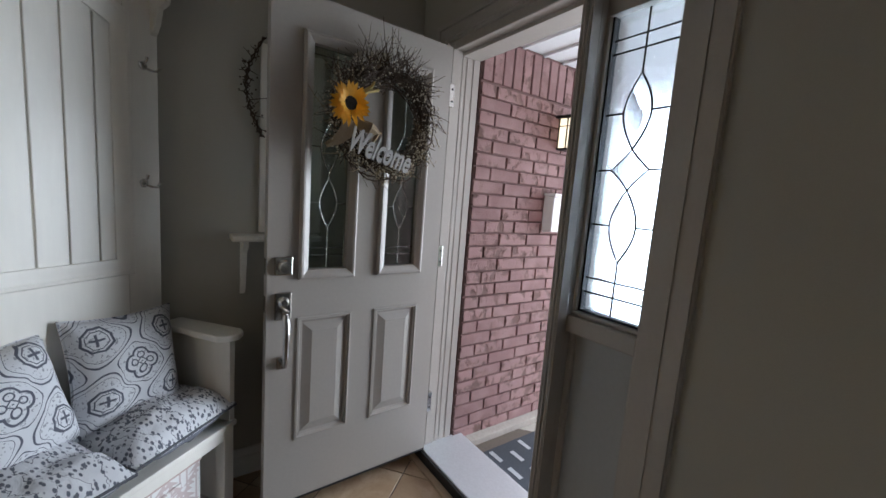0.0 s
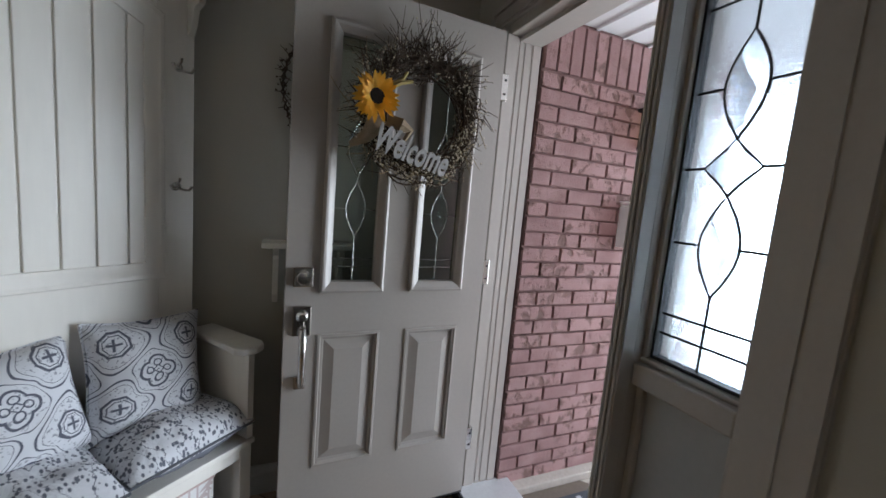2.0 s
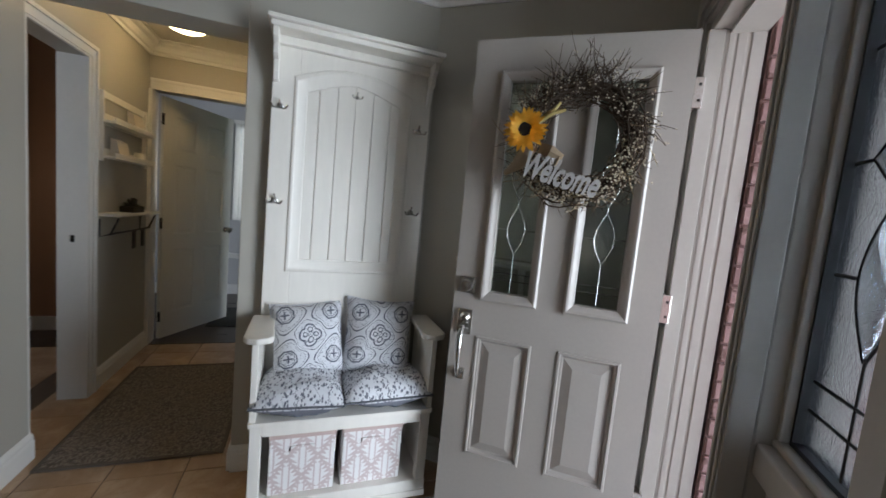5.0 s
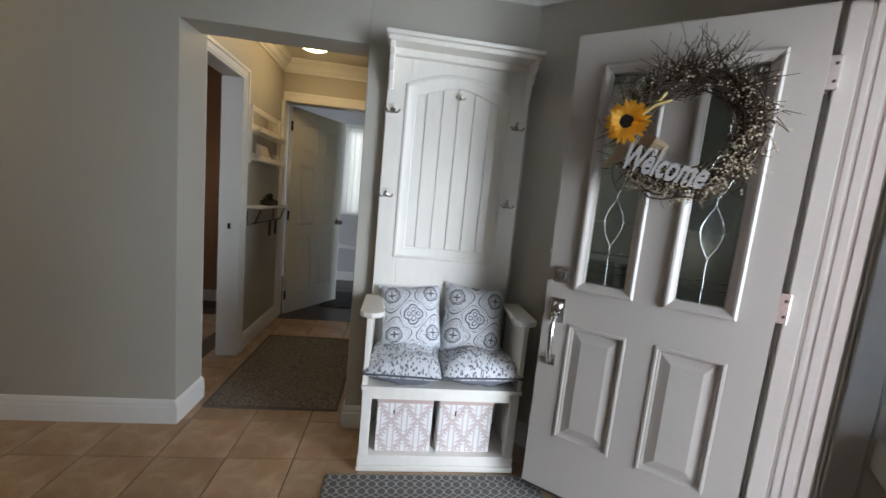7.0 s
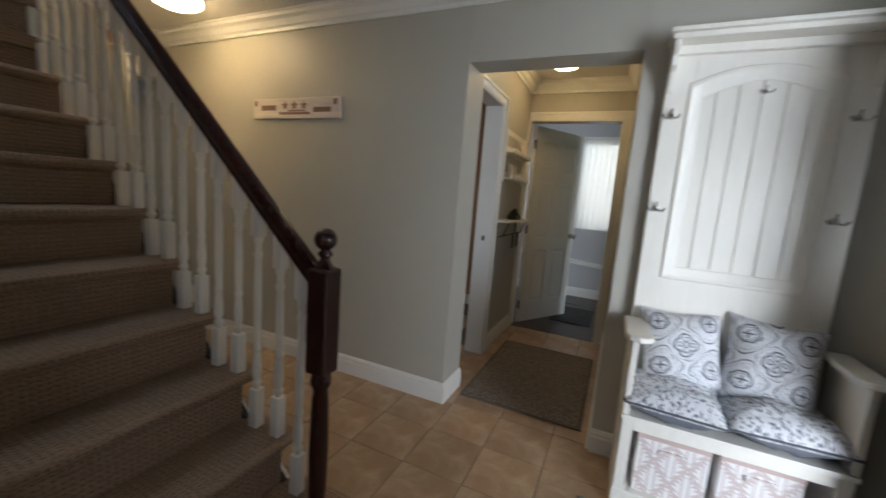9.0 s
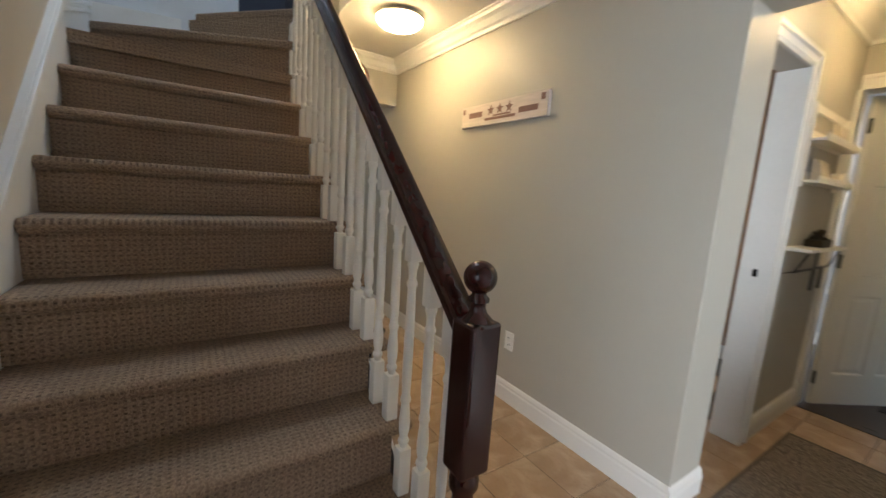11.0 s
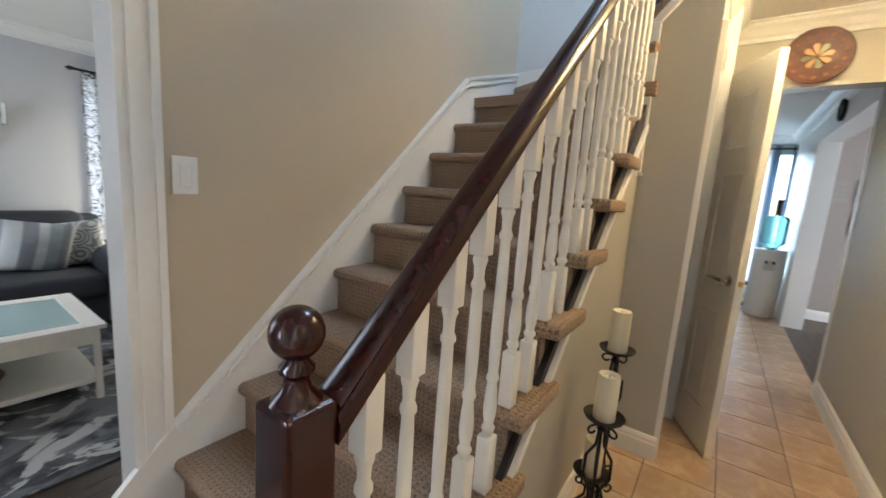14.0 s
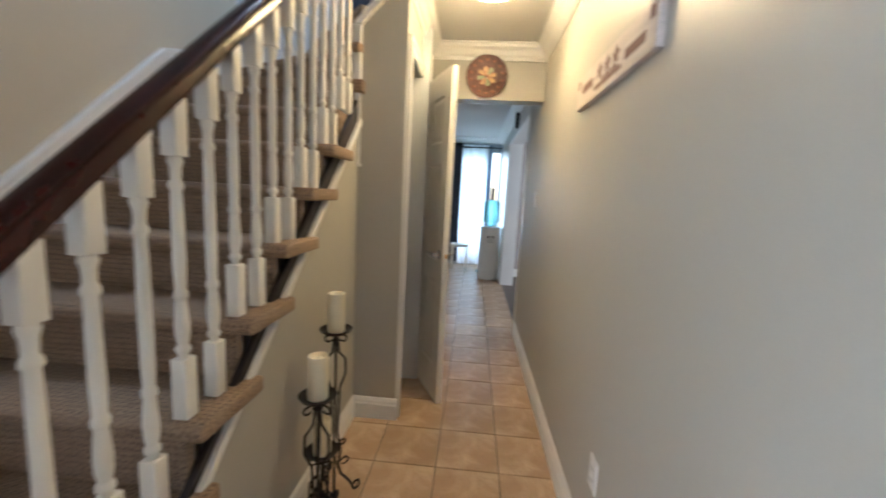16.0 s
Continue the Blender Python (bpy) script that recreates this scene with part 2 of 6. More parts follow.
def vine_mat():
    """Cream cloth with small grey leaves."""
    k = Nodes("cushion_leaf", 0.95)
    v = k.n.new("ShaderNodeTexVoronoi")
    v.inputs["Scale"].default_value = 92
    st = k.n.new("ShaderNodeMapping")
    st.inputs["Scale"].default_value, st.inputs["Rotation"].default_value = (1.0, 0.5, 0.6), (0.2, 0.0, 0.7)
    k.l.new(k.co, st.inputs[0])
    k.l.new(st.outputs[0], v.inputs[0])
    leaf = k.math("SUBTRACT", 1.0, k.step(v.outputs["Distance"], 0.30, 0.42))
    w = k.math("ABSOLUTE", k.math("SINE", k.math("ADD", k.math("MULTIPLY", k.x, 60), k.math("MULTIPLY", k.noise(12), 14))))
    stem = k.math("SUBTRACT", 1.0, k.step(w, 0.06, 0.14))
    line = k.math("MAXIMUM", leaf, stem)
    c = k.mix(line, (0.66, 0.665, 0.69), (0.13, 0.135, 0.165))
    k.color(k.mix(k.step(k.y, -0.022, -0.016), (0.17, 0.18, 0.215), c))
    k.bump(k.noise(14, 3, 0.5), 0.6, 0.02)
    return k.m


def damask_mat():
    k = Nodes("basket_damask", 0.95)
    CW, CHT = 0.125, 0.17

    def cell(w, size, off):
        t = k.math("DIVIDE", w, size)
        return k.math("MULTIPLY", k.math("SUBTRACT", k.math("FRACT", k.math("ADD", t, 100.5 + off)), 0.5), size)

    def motif(off):
        """A feathered leaf, wider below, in one cell of the lattice."""
        x, z = k.math("ABSOLUTE", cell(k.x, CW, off)), cell(k.z, CHT, off)
        body = k.math("SUBTRACT", 0.044, k.math("ADD", k.math("MULTIPLY", k.math("ABSOLUTE", k.math("ADD", z, 0.014)), 0.58), 0.0))
        frond = k.math("MULTIPLY", k.math("SINE", k.math("ADD", k.math("MULTIPLY", z, 300.0), k.math("MULTIPLY", x, -170.0))), 0.010)
        vein = k.math("SUBTRACT", k.math("ABSOLUTE", k.math("SUBTRACT", x, 0.013)), 0.0022)
        inside = k.step(k.math("SUBTRACT", k.math("ADD", body, frond), x), 0.0, 0.003)
        return k.math("MULTIPLY", inside, k.step(vein, 0.0, 0.002))
    m = k.math("MAXIMUM", motif(0.0), motif(0.5))
    k.color(k.mix(m, (0.60, 0.50, 0.485), (0.80, 0.775, 0.76)))
    k.bump(k.noise(400), 0.3, 0.002)
    return k.m


def mat_rug(name, period, dark, pale):
    """Scroll-patterned mat."""
    k = Nodes(name, 0.98)
    s = 2 * math.pi / period
    w = k.math("MULTIPLY", k.math("SINE", k.math("MULTIPLY", k.y, s)), 1.7)
    a = k.math("SINE", k.math("ADD", k.math("MULTIPLY", k.x, s), w))
    b = k.math("SINE", k.math("SUBTRACT", k.math("MULTIPLY", k.x, s), w))
    line = k.math("SUBTRACT", 1.0, k.step(k.math("MINIMUM", k.math("ABSOLUTE", a), k.math("ABSOLUTE", b)), 0.18, 0.34))
    k.color(k.mix(line, dark, pale))
    k.bump(k.math("ADD", line, k.noise(300)), 0.6, 0.004)
    return k.m


def runner_mat():
    """Flecked flat weave."""
    k = Nodes("runner_weave", 0.98)
    v = k.n.new("ShaderNodeTexVoronoi")
    v.inputs["Scale"].default_value = 95
    k.l.new(k.co, v.inputs[0])
    c = k.mix(k.step(v.outputs["Distance"], 0.25, 0.7), (0.30, 0.26, 0.215), (0.12, 0.10, 0.085))
    c = k.mix(k.math("MULTIPLY", k.step(k.noise(7, 4), 0.4, 0.65), 0.4), c, (0.22, 0.18, 0.14))
    k.color(c)
    k.bump(v.outputs["Distance"], 0.7, 0.004)
    return k.m


def abstract_rug():
    k = Nodes("rug_abstract", 0.98)
    a = k.noise(3.0, 10, 1.4)
    c = k.mix(k.step(a, 0.36, 0.62), (0.035, 0.037, 0.042), (0.22, 0.23, 0.25))
    c = k.mix(k.step(k.noise(3.6, 10, 2.2), 0.53, 0.60), c, (0.55, 0.55, 0.54))
    k.color(c)
    k.bump(k.noise(300), 0.6, 0.004)
    return k.m


def cloth(k, color):
    """Woven cloth that lets some light through."""
    tr = k.n.new("ShaderNodeBsdfTranslucent")
    mx = k.n.new("ShaderNodeMixShader")
    mx.inputs[0].default_value = 0.55
    for nd, sock in ((tr, "Color"), (k.b, "Base Color")):
        if isinstance(color, tuple):
            nd.inputs[sock].default_value = (*color, 1)
        else:
            k.l.new(color, nd.inputs[sock])
    k.l.new(k.b.outputs[0], mx.inputs[1])
    k.l.new(tr.outputs[0], mx.inputs[2])
    k.l.new(mx.outputs[0], k.n["Material Output"].inputs[0])
    return k.m


def twig_curtain():
    k = Nodes("curtain_print", 0.95)
    a = k.math("ABSOLUTE", k.math("SUBTRACT", k.noise(9, 6, 2.5), 0.5))
    return cloth(k, k.mix(k.math("SUBTRACT", 1.0, k.step(a, 0.012, 0.05)), (0.72, 0.71, 0.70), (0.06, 0.06, 0.07)))


def glass_mat(name, rough=0.05, tint=(0.95, 0.98, 1.0), bump=0.0, scale=120):
    k = Nodes(name, rough)
    k.b.inputs["Base Color"].default_value = (*tint, 1)
    k.b.inputs["Transmission Weight"].default_value = 1.0
    k.b.inputs["IOR"].default_value = 1.45
    if bump:
        k.bump(k.noise(scale, 3, 0.3), bump, 0.004)
    return k.m


def glow(name, color, strength):
    m = bpy.data.materials.new(name)
    m.use_nodes = True
    b = m.node_tree.nodes["Principled BSDF"]
    b.inputs["Base Color"].default_value = (0.8, 0.78, 0.72, 1)
    b.inputs["Emission Color"].default_value = (*color, 1)
    b.inputs["Emission Strength"].default_value = strength
    MATS[name] = m
    return m


TILE, BRICK, CARPET = tile_mat(), brick_mat(), carpet_mat()
MEDALLION, VINE, DAMASK, SCROLL, ABSTRACT, CURTAIN = medallion_mat(), vine_mat(), damask_mat(), mat_rug("rug_scroll", 0.085, (0.13, 0.125, 0.12), (0.40, 0.385, 0.36)), abstract_rug(), twig_curtain()
RUNNER = runner_mat()
GLASS_TEX = glass_mat("textured_glass", 0.08, (0.66, 0.74, 0.80), 0.28, 260)
GLASS_CLEAR = glass_mat("bevel_glass", 0.02, (0.96, 0.98, 1.0), 0.08, 20)
GLASS_DARK = glass_mat("door_glass", 0.08, (0.55, 0.62, 0.58), 0.15, 60)
GLASS_TABLE = glass_mat("table_glass", 0.15, (0.62, 0.78, 0.74))
SHEER = cloth(Nodes("curtain_sheer", 0.9), (0.80, 0.82, 0.84))
SHADE_GLOW = glow("lit_glass_shade", (1.0, 0.70, 0.33), 27.0)
BACK_GLOW = glow("lit_glass_shade_back", (1.0, 0.68, 0.30), 20.0)
LANTERN_GLOW = glow("lantern_glass", (1.0, 0.82, 0.55), 1.6)
LAMP_SHADE = glow("lamp_shade_cloth", (1.0, 0.90, 0.72), 2.6)


# ---- mesh helpers ----
def box(bm, x0, x1, y0, y1, z0, z1):
    vs = [bm.verts.new((x, y, z)) for x in (x0, x1) for y in (y0, y1) for z in (z0, z1)]
    for f in ((0, 1, 3, 2), (4, 6, 7, 5), (0, 4, 5, 1), (2, 3, 7, 6), (0, 2, 6, 4), (1, 5, 7, 3)):
        bm.faces.new([vs[i] for i in f])
    return vs


def boxes(*dims):
    bm = bmesh.new()
    for d in dims:
        box(bm, *d)
    return bm


def lathe(profile, seg=20, bm=None, m=None, caps=True):
    """A turned solid: (radius, z) pairs from bottom to top."""
    bm = bm or bmesh.new()
    m = m or Matrix()
    rings = []
    for r, z in profile:
        rings.append([bm.verts.new(m @ Vector((r * math.cos(2 * math.pi * i / seg), r * math.sin(2 * math.pi * i / seg), z))) for i in range(seg)])
    for a, b in zip(rings, rings[1:]):
        for i in range(seg):
            bm.faces.new((a[i], a[(i + 1) % seg], b[(i + 1) % seg], b[i]))
    if caps:
        bm.faces.new(rings[0][::-1])
        bm.faces.new(rings[-1])
    return bm


def prism(pts, axis, a, b, bm=None):
    """A flat outline drawn out along an axis from a to b."""
    bm = bm or bmesh.new()

    def at(p, h):
        return {"x": (h, p[0], p[1]), "y": (p[0], h, p[1]), "z": (p[0], p[1], h)}[axis]
    lo, hi = [bm.verts.new(at(p, a)) for p in pts], [bm.verts.new(at(p, b)) for p in pts]
    k = len(pts)
    bm.faces.new(lo)
    bm.faces.new(hi[::-1])
    for i in range(k):
        bm.faces.new((lo[i], hi[i], hi[(i + 1) % k], lo[(i + 1) % k]))
    return bm


def tube(path, radius, seg=8, bm=None):
    """A round bar along a list of places; radius may be a list."""
    bm = bm or bmesh.new()
    path = [Vector(p) for p in path]
    rings = []
    for i, p in enumerate(path):
        d = (path[min(i + 1, len(path) - 1)] - path[max(i - 1, 0)]).normalized()
        side = d.cross(Vector((0, 0, 1)) if abs(d.z) < 0.95 else Vector((1, 0, 0))).normalized() if i == 0 else (side - d * side.dot(d)).normalized()
        up = side.cross(d)
        r = radius[i] if isinstance(radius, (list, tuple)) else radius
        rings.append([bm.verts.new(p + r * (math.cos(2 * math.pi * j / seg) * side + math.sin(2 * math.pi * j / seg) * up)) for j in range(seg)])
    for a, b in zip(rings, rings[1:]):
        for j in range(seg):
            bm.faces.new((a[j], a[(j + 1) % seg], b[(j + 1) % seg], b[j]))
    bm.faces.new(rings[0][::-1])
    bm.faces.new(rings[-1])
    return bm


def mesh_of(name, bm, material, bevel=0.0, smooth=False):
    bmesh.ops.recalc_face_normals(bm, faces=bm.faces)
    if bevel:
        bmesh.ops.bevel(bm, geom=[e for e in bm.edges if len(e.link_faces) == 2 and e.calc_face_angle() > 0.6], offset=bevel, segments=2, profile=0.5, affect="EDGES", clamp_overlap=True)
    me = bpy.data.meshes.new(name)
    bm.to_mesh(me)
    bm.free()
    me.materials.append(material)
    if smooth:
        me.shade_smooth()
        me.set_sharp_from_angle(angle=radians(smooth if smooth is not True else 40))
    return me


def part(name, bm, material, parent=None, label="", bevel=0.0, smooth=False, m=None):
    ob = new(name, mesh_of(name, bm, material, bevel, smooth))
    if parent:
        ob.parent = parent
    if m:
        ob.matrix_basis = m
    return tagged(ob, label)


def thing(name, m, label, category, group=""):
    ob = new(name)
    ob.empty_display_size = 0.1
    ob.matrix_basis = m
    return tagged(ob, label, category, group)


def single(name, bm, material, label, category, m=None, bevel=0.0, smooth=False, group=""):
    return tagged(part(name, bm, material, None, "", bevel, smooth, m), label, category, group)


def struct(name, bm, material, label, m=None, bevel=0.0, smooth=False, category=""):
    return tagged(part(name, bm, material, None, "", bevel, smooth, m), label, category or name.split("_")[0], kind="structure")


CROWN = [(0, 0), (0.012, 0), (0.016, 0.02), (0.03, 0.03), (0.05, 0.06), (0.072, 0.075), (0.078, 0.092), (0.09, 0.096), (0.09, 0.105), (0, 0.105)]
BASE = [(0, 0), (0.016, 0), (0.016, 0.085), (0.012, 0.095), (0.012, 0.108), (0.006, 0.122), (0, 0.128)]


def run(profile, a, b, z, bm=None, flip=1):
    """A moulding from a to b (plan), standing out to the left of the way."""
    bm = bm or bmesh.new()
    a, b = Vector(a), Vector(b)
    d = (b - a).normalized()
    out = Vector((-d.y, d.x)) * flip
    lo, hi = [], []
    for o, h in profile:
        for end, lst in ((a, lo), (b, hi)):
            q = end + out * o
            lst.append(bm.verts.new((q.x, q.y, z + h)))
    k = len(profile)
    bm.faces.new(lo)
    bm.faces.new(hi[::-1])
    for i in range(k):
        bm.faces.new((lo[i], hi[i], hi[(i + 1) % k], lo[(i + 1) % k]))
    return bm

# ---- large structure ----
CH = 2.41          # ceiling height
WY = 1.40          # face of the long hall wall
D = pose(2.18, 0.48, 0, 0, 0, 230)   # entrance wall: x along it from the hinge, y outwards

struct("floor", boxes((-7.6, 2.6, -0.75, 1.9, -0.06, -0.004), (-0.6, 0.9, 1.9, 3.17, -0.06, -0.004)), GROUT, "grout bed under beige ceramic floor tiles")
struct("floor_living", boxes((-3.2, 1.42, -4.4, -0.75, -0.06, 0.0)), DARK_FLOOR, "dark stained hardwood floor of the living room")
struct("floor_laundry", boxes((-1.5, 1.8, 3.17, 6.2, -0.06, 0.003)), DARK_FLOOR, "dark hardwood floor behind the back hall")
struct("floor_dining", boxes((-7.6, -3.7, 1.9, 4.5, -0.06, 0.003), (-5.75, -3.72, 1.43, 1.9, -0.004, 0.003)), DARK_FLOOR, "dark hardwood floor of the dining room")
struct("floor_side_room", boxes((-2.2, -0.6, 1.9, 3.6, -0.06, 0.0)), TILE, "tan floor of the side room")

struct("ceiling", boxes((-7.6, -2.6, -0.81, 4.5, CH, CH + 0.08), (-2.6, -0.35, 0.36, 4.5, CH, CH + 0.08), (-0.35, 1.42, -4.4, -0.6, CH, CH + 0.08), (-0.35, 2.6, -0.6, 6.2, CH, CH + 0.08), (-1.7, -0.35, 4.5, 6.2, CH, CH + 0.08), (-3.2, -0.35, -4.5, -0.81, CH, CH + 0.08)), CEIL, "matt off-white painted ceiling")
struct("ceiling_stairwell", boxes((-3.0, -0.2, -0.9, 0.6, 4.55, 4.62)), CEIL, "pale ceiling over the stairwell")

struct("wall_north", boxes((-3.7, -0.206, WY, WY + 0.26, -0.05, CH), (0.66, 1.75, WY, WY + 0.26, -0.05, CH), (-0.206, 0.66, WY, WY + 0.19, 2.012, CH)), WALL, "greige painted wall with a plain opening to the back hall", bevel=0.004)
struct("wall_entry_side", boxes((-0.39, -0.269, -1.30, 0.16, -0.05, CH)), WALL, "greige wall behind the open front door", D)
struct("wall_entrance", boxes((-0.269, -0.02, 0, 0.16, -0.05, CH), (-0.02, 1.06, 0, 0.16, 2.035, CH), (1.06, 1.56, 0, 0.16, -0.05, CH)), WALL, "greige wall round the front entrance", D)
struct("wall_south", boxes((-2.67, -0.25, -0.81, -0.69, -0.05, 4.55), (-0.25, 1.2, -0.81, -0.69, 2.06, CH), (1.2, 1.42, -0.81, -0.69, -0.05, CH)), WALL_TAN, "tan wall beside the staircase with a cased opening")
struct("wall_stair_back", boxes((-2.67, -2.55, -0.69, 0.6, -0.05, 4.55)), WALL_UP, "pale blue-grey wall at the turn of the stairs")
struct("wall_stair_upper", boxes((-2.04, -0.2, 0.36, 0.46, CH + 0.08, 4.55), (-0.32, -0.2, -0.69, 0.36, CH, 4.55)), WALL_UP, "pale upper wall of the stairwell")
struct("wall_navy", boxes((-2.55, -2.05, 0.34, 0.44, 1.45, 4.55)), NAVY, "dark navy painted wall beside the upper stairs")
struct("wall_navy_back", boxes((-2.55, -2.542, 0.06, 0.34, 2.256, 4.55)), NAVY, "dark navy painted end of the stair wall")
struct("wall_closet_front", prism([(0.285, -0.05), (0.545, -0.05), (0.545, CH), (0.50, CH), (0.285, 2.15)], "x", -2.16, -2.04), WALL, "greige end wall of the stair closet")
struct("wall_closet", boxes((-2.16, -2.14, 0.45, 0.545, -0.05, 2.05), (-2.98, -2.16, 0.45, 0.545, 2.05, CH), (-3.1, -2.94, 0.45, 0.545, -0.05, CH), (-2.98, -2.14, -0.05, 0.0, 0, 1.8)), WALL, "greige wall of the closet under the stairs")
struct("wall_hall_header", boxes((-3.1, -2.97, 0.545, WY, 2.03, CH)), WALL, "greige header across the hall with crown moulding")
struct("wall_under_stairs", prism([(-2.04, -0.05), (-0.17, -0.05), (-0.17, 0.0), (-2.04, 1.66)], "y", 0.18, 0.296), WALL, "greige triangular wall under the staircase")
# back hall
struct("wall_back_left", boxes((-0.38, -0.26, 1.66, 1.71, -0.05, CH), (-0.38, -0.26, 1.71, 2.27, 1.985, CH), (-0.38, -0.26, 2.27, 3.29, -0.05, CH)), WALL, "tan wall of the back hall with a side doorway")
struct("wall_back_right", boxes((0.66, 0.78, 1.67, 3.17, -0.05, CH)), WALL, "tan wall of the back hall")
struct("wall_back_end", boxes((-0.26, -0.25, 3.17, 3.29, -0.05, CH), (-0.25, 0.57, 3.17, 3.29, 2.05, CH), (0.57, 0.78, 3.17, 3.29, -0.05, CH)), WALL, "tan end wall of the back hall round a white door")
TERRA = mat("wall_paint_terracotta", (0.40, 0.25, 0.16), 0.7, scale=200, var=0.05, bump=0.1)
struct("wall_side_room", boxes((-1.3, -1.2, 1.67, 3.7, -0.05, CH), (-1.2, -0.38, 3.6, 3.7, -0.05, CH)), TERRA, "terracotta painted wall of the side room")
struct("wall_laundry", boxes((-1.5, 0.06, 5.02, 5.12, -0.05, CH), (0.06, 0.66, 5.02, 5.12, -0.05, 1.0), (0.06, 0.66, 5.02, 5.12, 2.15, CH), (0.66, 1.6, 5.02, 5.12, -0.05, CH), (-1.6, -1.5, 3.3, 5.12, -0.05, CH), (1.6, 1.7, 3.3, 5.12, -0.05, CH)), WALL_GREY, "grey walls of the room behind the back hall")
# living room
struct("wall_living", boxes((-3.2, -1.85, -4.4, -4.28, -0.05, CH), (-1.85, -0.95, -4.4, -4.28, -0.05, 0.5), (-1.85, -0.95, -4.4, -4.28, 2.05, CH), (-0.95, 1.42, -4.4, -4.28, -0.05, CH)), WALL_GREY, "light grey sofa wall of the living room with a window")
struct("wall_living_west", boxes((-3.3, -3.2, -4.4, -0.69, -0.05, CH)), WALL_GREY, "light grey side wall of the living room")
struct("wall_living_east", boxes((1.3, 1.42, -4.28, -3.3, -0.05, CH), (1.3, 1.42, -1.6, -0.81, -0.05, CH), (1.3, 1.42, -3.3, -1.6, -0.05, 0.62), (1.3, 1.42, -3.3, -1.6, 2.02, CH)), WALL_GREY, "light grey outer wall of the living room with a front window")
# kitchen and dining end
TAUPE_DARK = mat("wall_paint_taupe", (0.33, 0.28, 0.255), 0.7, scale=200, var=0.04, bump=0.1)
struct("wall_kitchen_end", boxes((-7.5, -7.4, -0.75, -0.1, -0.05, CH), (-7.5, -7.4, -0.1, 1.5, 2.15, CH), (-7.5, -7.4, -0.1, 1.5, -0.05, 0.15), (-7.5, -7.4, 1.5, 4.5, -0.05, CH), (-7.5, -2.7, -0.81, -0.75, -0.05, CH), (-3.1, -3.0, -0.75, 0.57, -0.05, CH)), mat("kitchen_wall", (0.45, 0.47, 0.48), 0.7, scale=200, var=0.03, bump=0.1), "blue-grey walls of the kitchen end")
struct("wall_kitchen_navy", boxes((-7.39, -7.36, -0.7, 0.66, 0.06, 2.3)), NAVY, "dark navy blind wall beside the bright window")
struct("wall_pier", boxes((-6.0, -5.8, WY, WY + 0.2, -0.05, CH), (-5.8, -3.7, WY, WY + 0.2, 2.1, CH), (-7.4, -6.0, WY, WY + 0.2, -0.05, CH)), TRIM, "white painted pier between kitchen and dining room", bevel=0.004)
struct("wall_dining", boxes((-7.4, -5.2, 4.4, 4.5, -0.05, CH), (-4.2, -3.0, 4.4, 4.5, -0.05, CH), (-5.2, -4.2, 4.4, 4.5, -0.05, 0.8), (-5.2, -4.2, 4.4, 4.5, 2.0, CH), (-6.6, -6.5, 1.62, 4.4, -0.05, CH), (-3.7, -3.6, 1.67, 4.5, -0.05, CH)), TAUPE_DARK, "taupe wall of the dining room")

# crown mouldings, baseboards, casings
cz = CH - 0.105
bm = run(CROWN, (1.49, WY), (-2.97, WY), cz)
struct("trim_crown_north", bm, TRIM, "white crown moulding along the hall wall")
struct("trim_crown_entry", run(CROWN, (2.36, 0.69), (1.49, WY), cz), TRIM, "white crown moulding above the open door")
struct("trim_crown_entrance", run(CROWN, (1.2, -0.69), (2.36, 0.69), cz), TRIM, "white crown moulding over the entrance")
struct("trim_crown_header", run(CROWN, (-2.97, WY), (-2.97, 0.545), cz), TRIM, "white crown moulding on the hall header")
struct("trim_crown_closet", run(CROWN, (-2.97, 0.545), (-2.04, 0.545), cz), TRIM, "white crown moulding above the closet")
bm = run(CROWN, (0.66, 3.17), (-0.26, 3.17), cz)
run(CROWN, (-0.26, 3.17), (-0.26, 1.67), cz, bm)
run(CROWN, (0.66, 1.67), (0.66, 3.17), cz, bm)
struct("trim_crown_back", bm, TRIM, "cream crown moulding round the back hall")
bm = run(CROWN, (-3.2, -4.28), (1.3, -4.28), cz)
run(CROWN, (1.3, -0.81), (-3.2, -0.81), cz, bm)
struct("trim_crown_living", bm, TRIM, "white crown moulding of the living room")
bm = run(CROWN, (-7.4, -0.7), (-7.4, WY), cz, flip=-1)
run(CROWN, (-3.7, WY), (-7.4, WY), cz, bm)
struct("trim_crown_kitchen", bm, TRIM, "white crown moulding in the kitchen")
for nm, a, b in (("north", (-0.206, WY), (-3.69, WY)), ("north_end", (1.5, WY), (0.66, WY)), ("return", (-0.206, 1.67), (-0.206, WY - 0.016)), ("return_right", (0.66, WY), (0.66, 3.15)),
                 ("entry", (2.36, 0.69), (1.5, 1.4)), ("closet", (-2.04, 0.562), (-2.04, 0.325)), ("stairs", (-2.04, 0.32), (-0.4, 0.32)), ("back", (-0.26, 3.15), (-0.26, 2.355)), ("entrance_end", (1.2, -0.69), (1.44, -0.405))):
    if nm == "closet":
        bm = run(BASE, (-2.04, 0.296), (-2.04, 0.561), 0, flip=-1)
    elif nm == "stairs":
        bm = run(BASE, (-2.04, 0.296), (-0.45, 0.296), 0)
    else:
        bm = run(BASE, a, b, 0)
    struct("baseboard_" + nm, bm, TRIM, "white moulded baseboard on tiles")
struct("baseboard_living", run(BASE, (-3.2, -4.28), (1.3, -4.28), 0), TRIM, "white baseboard of the living room")
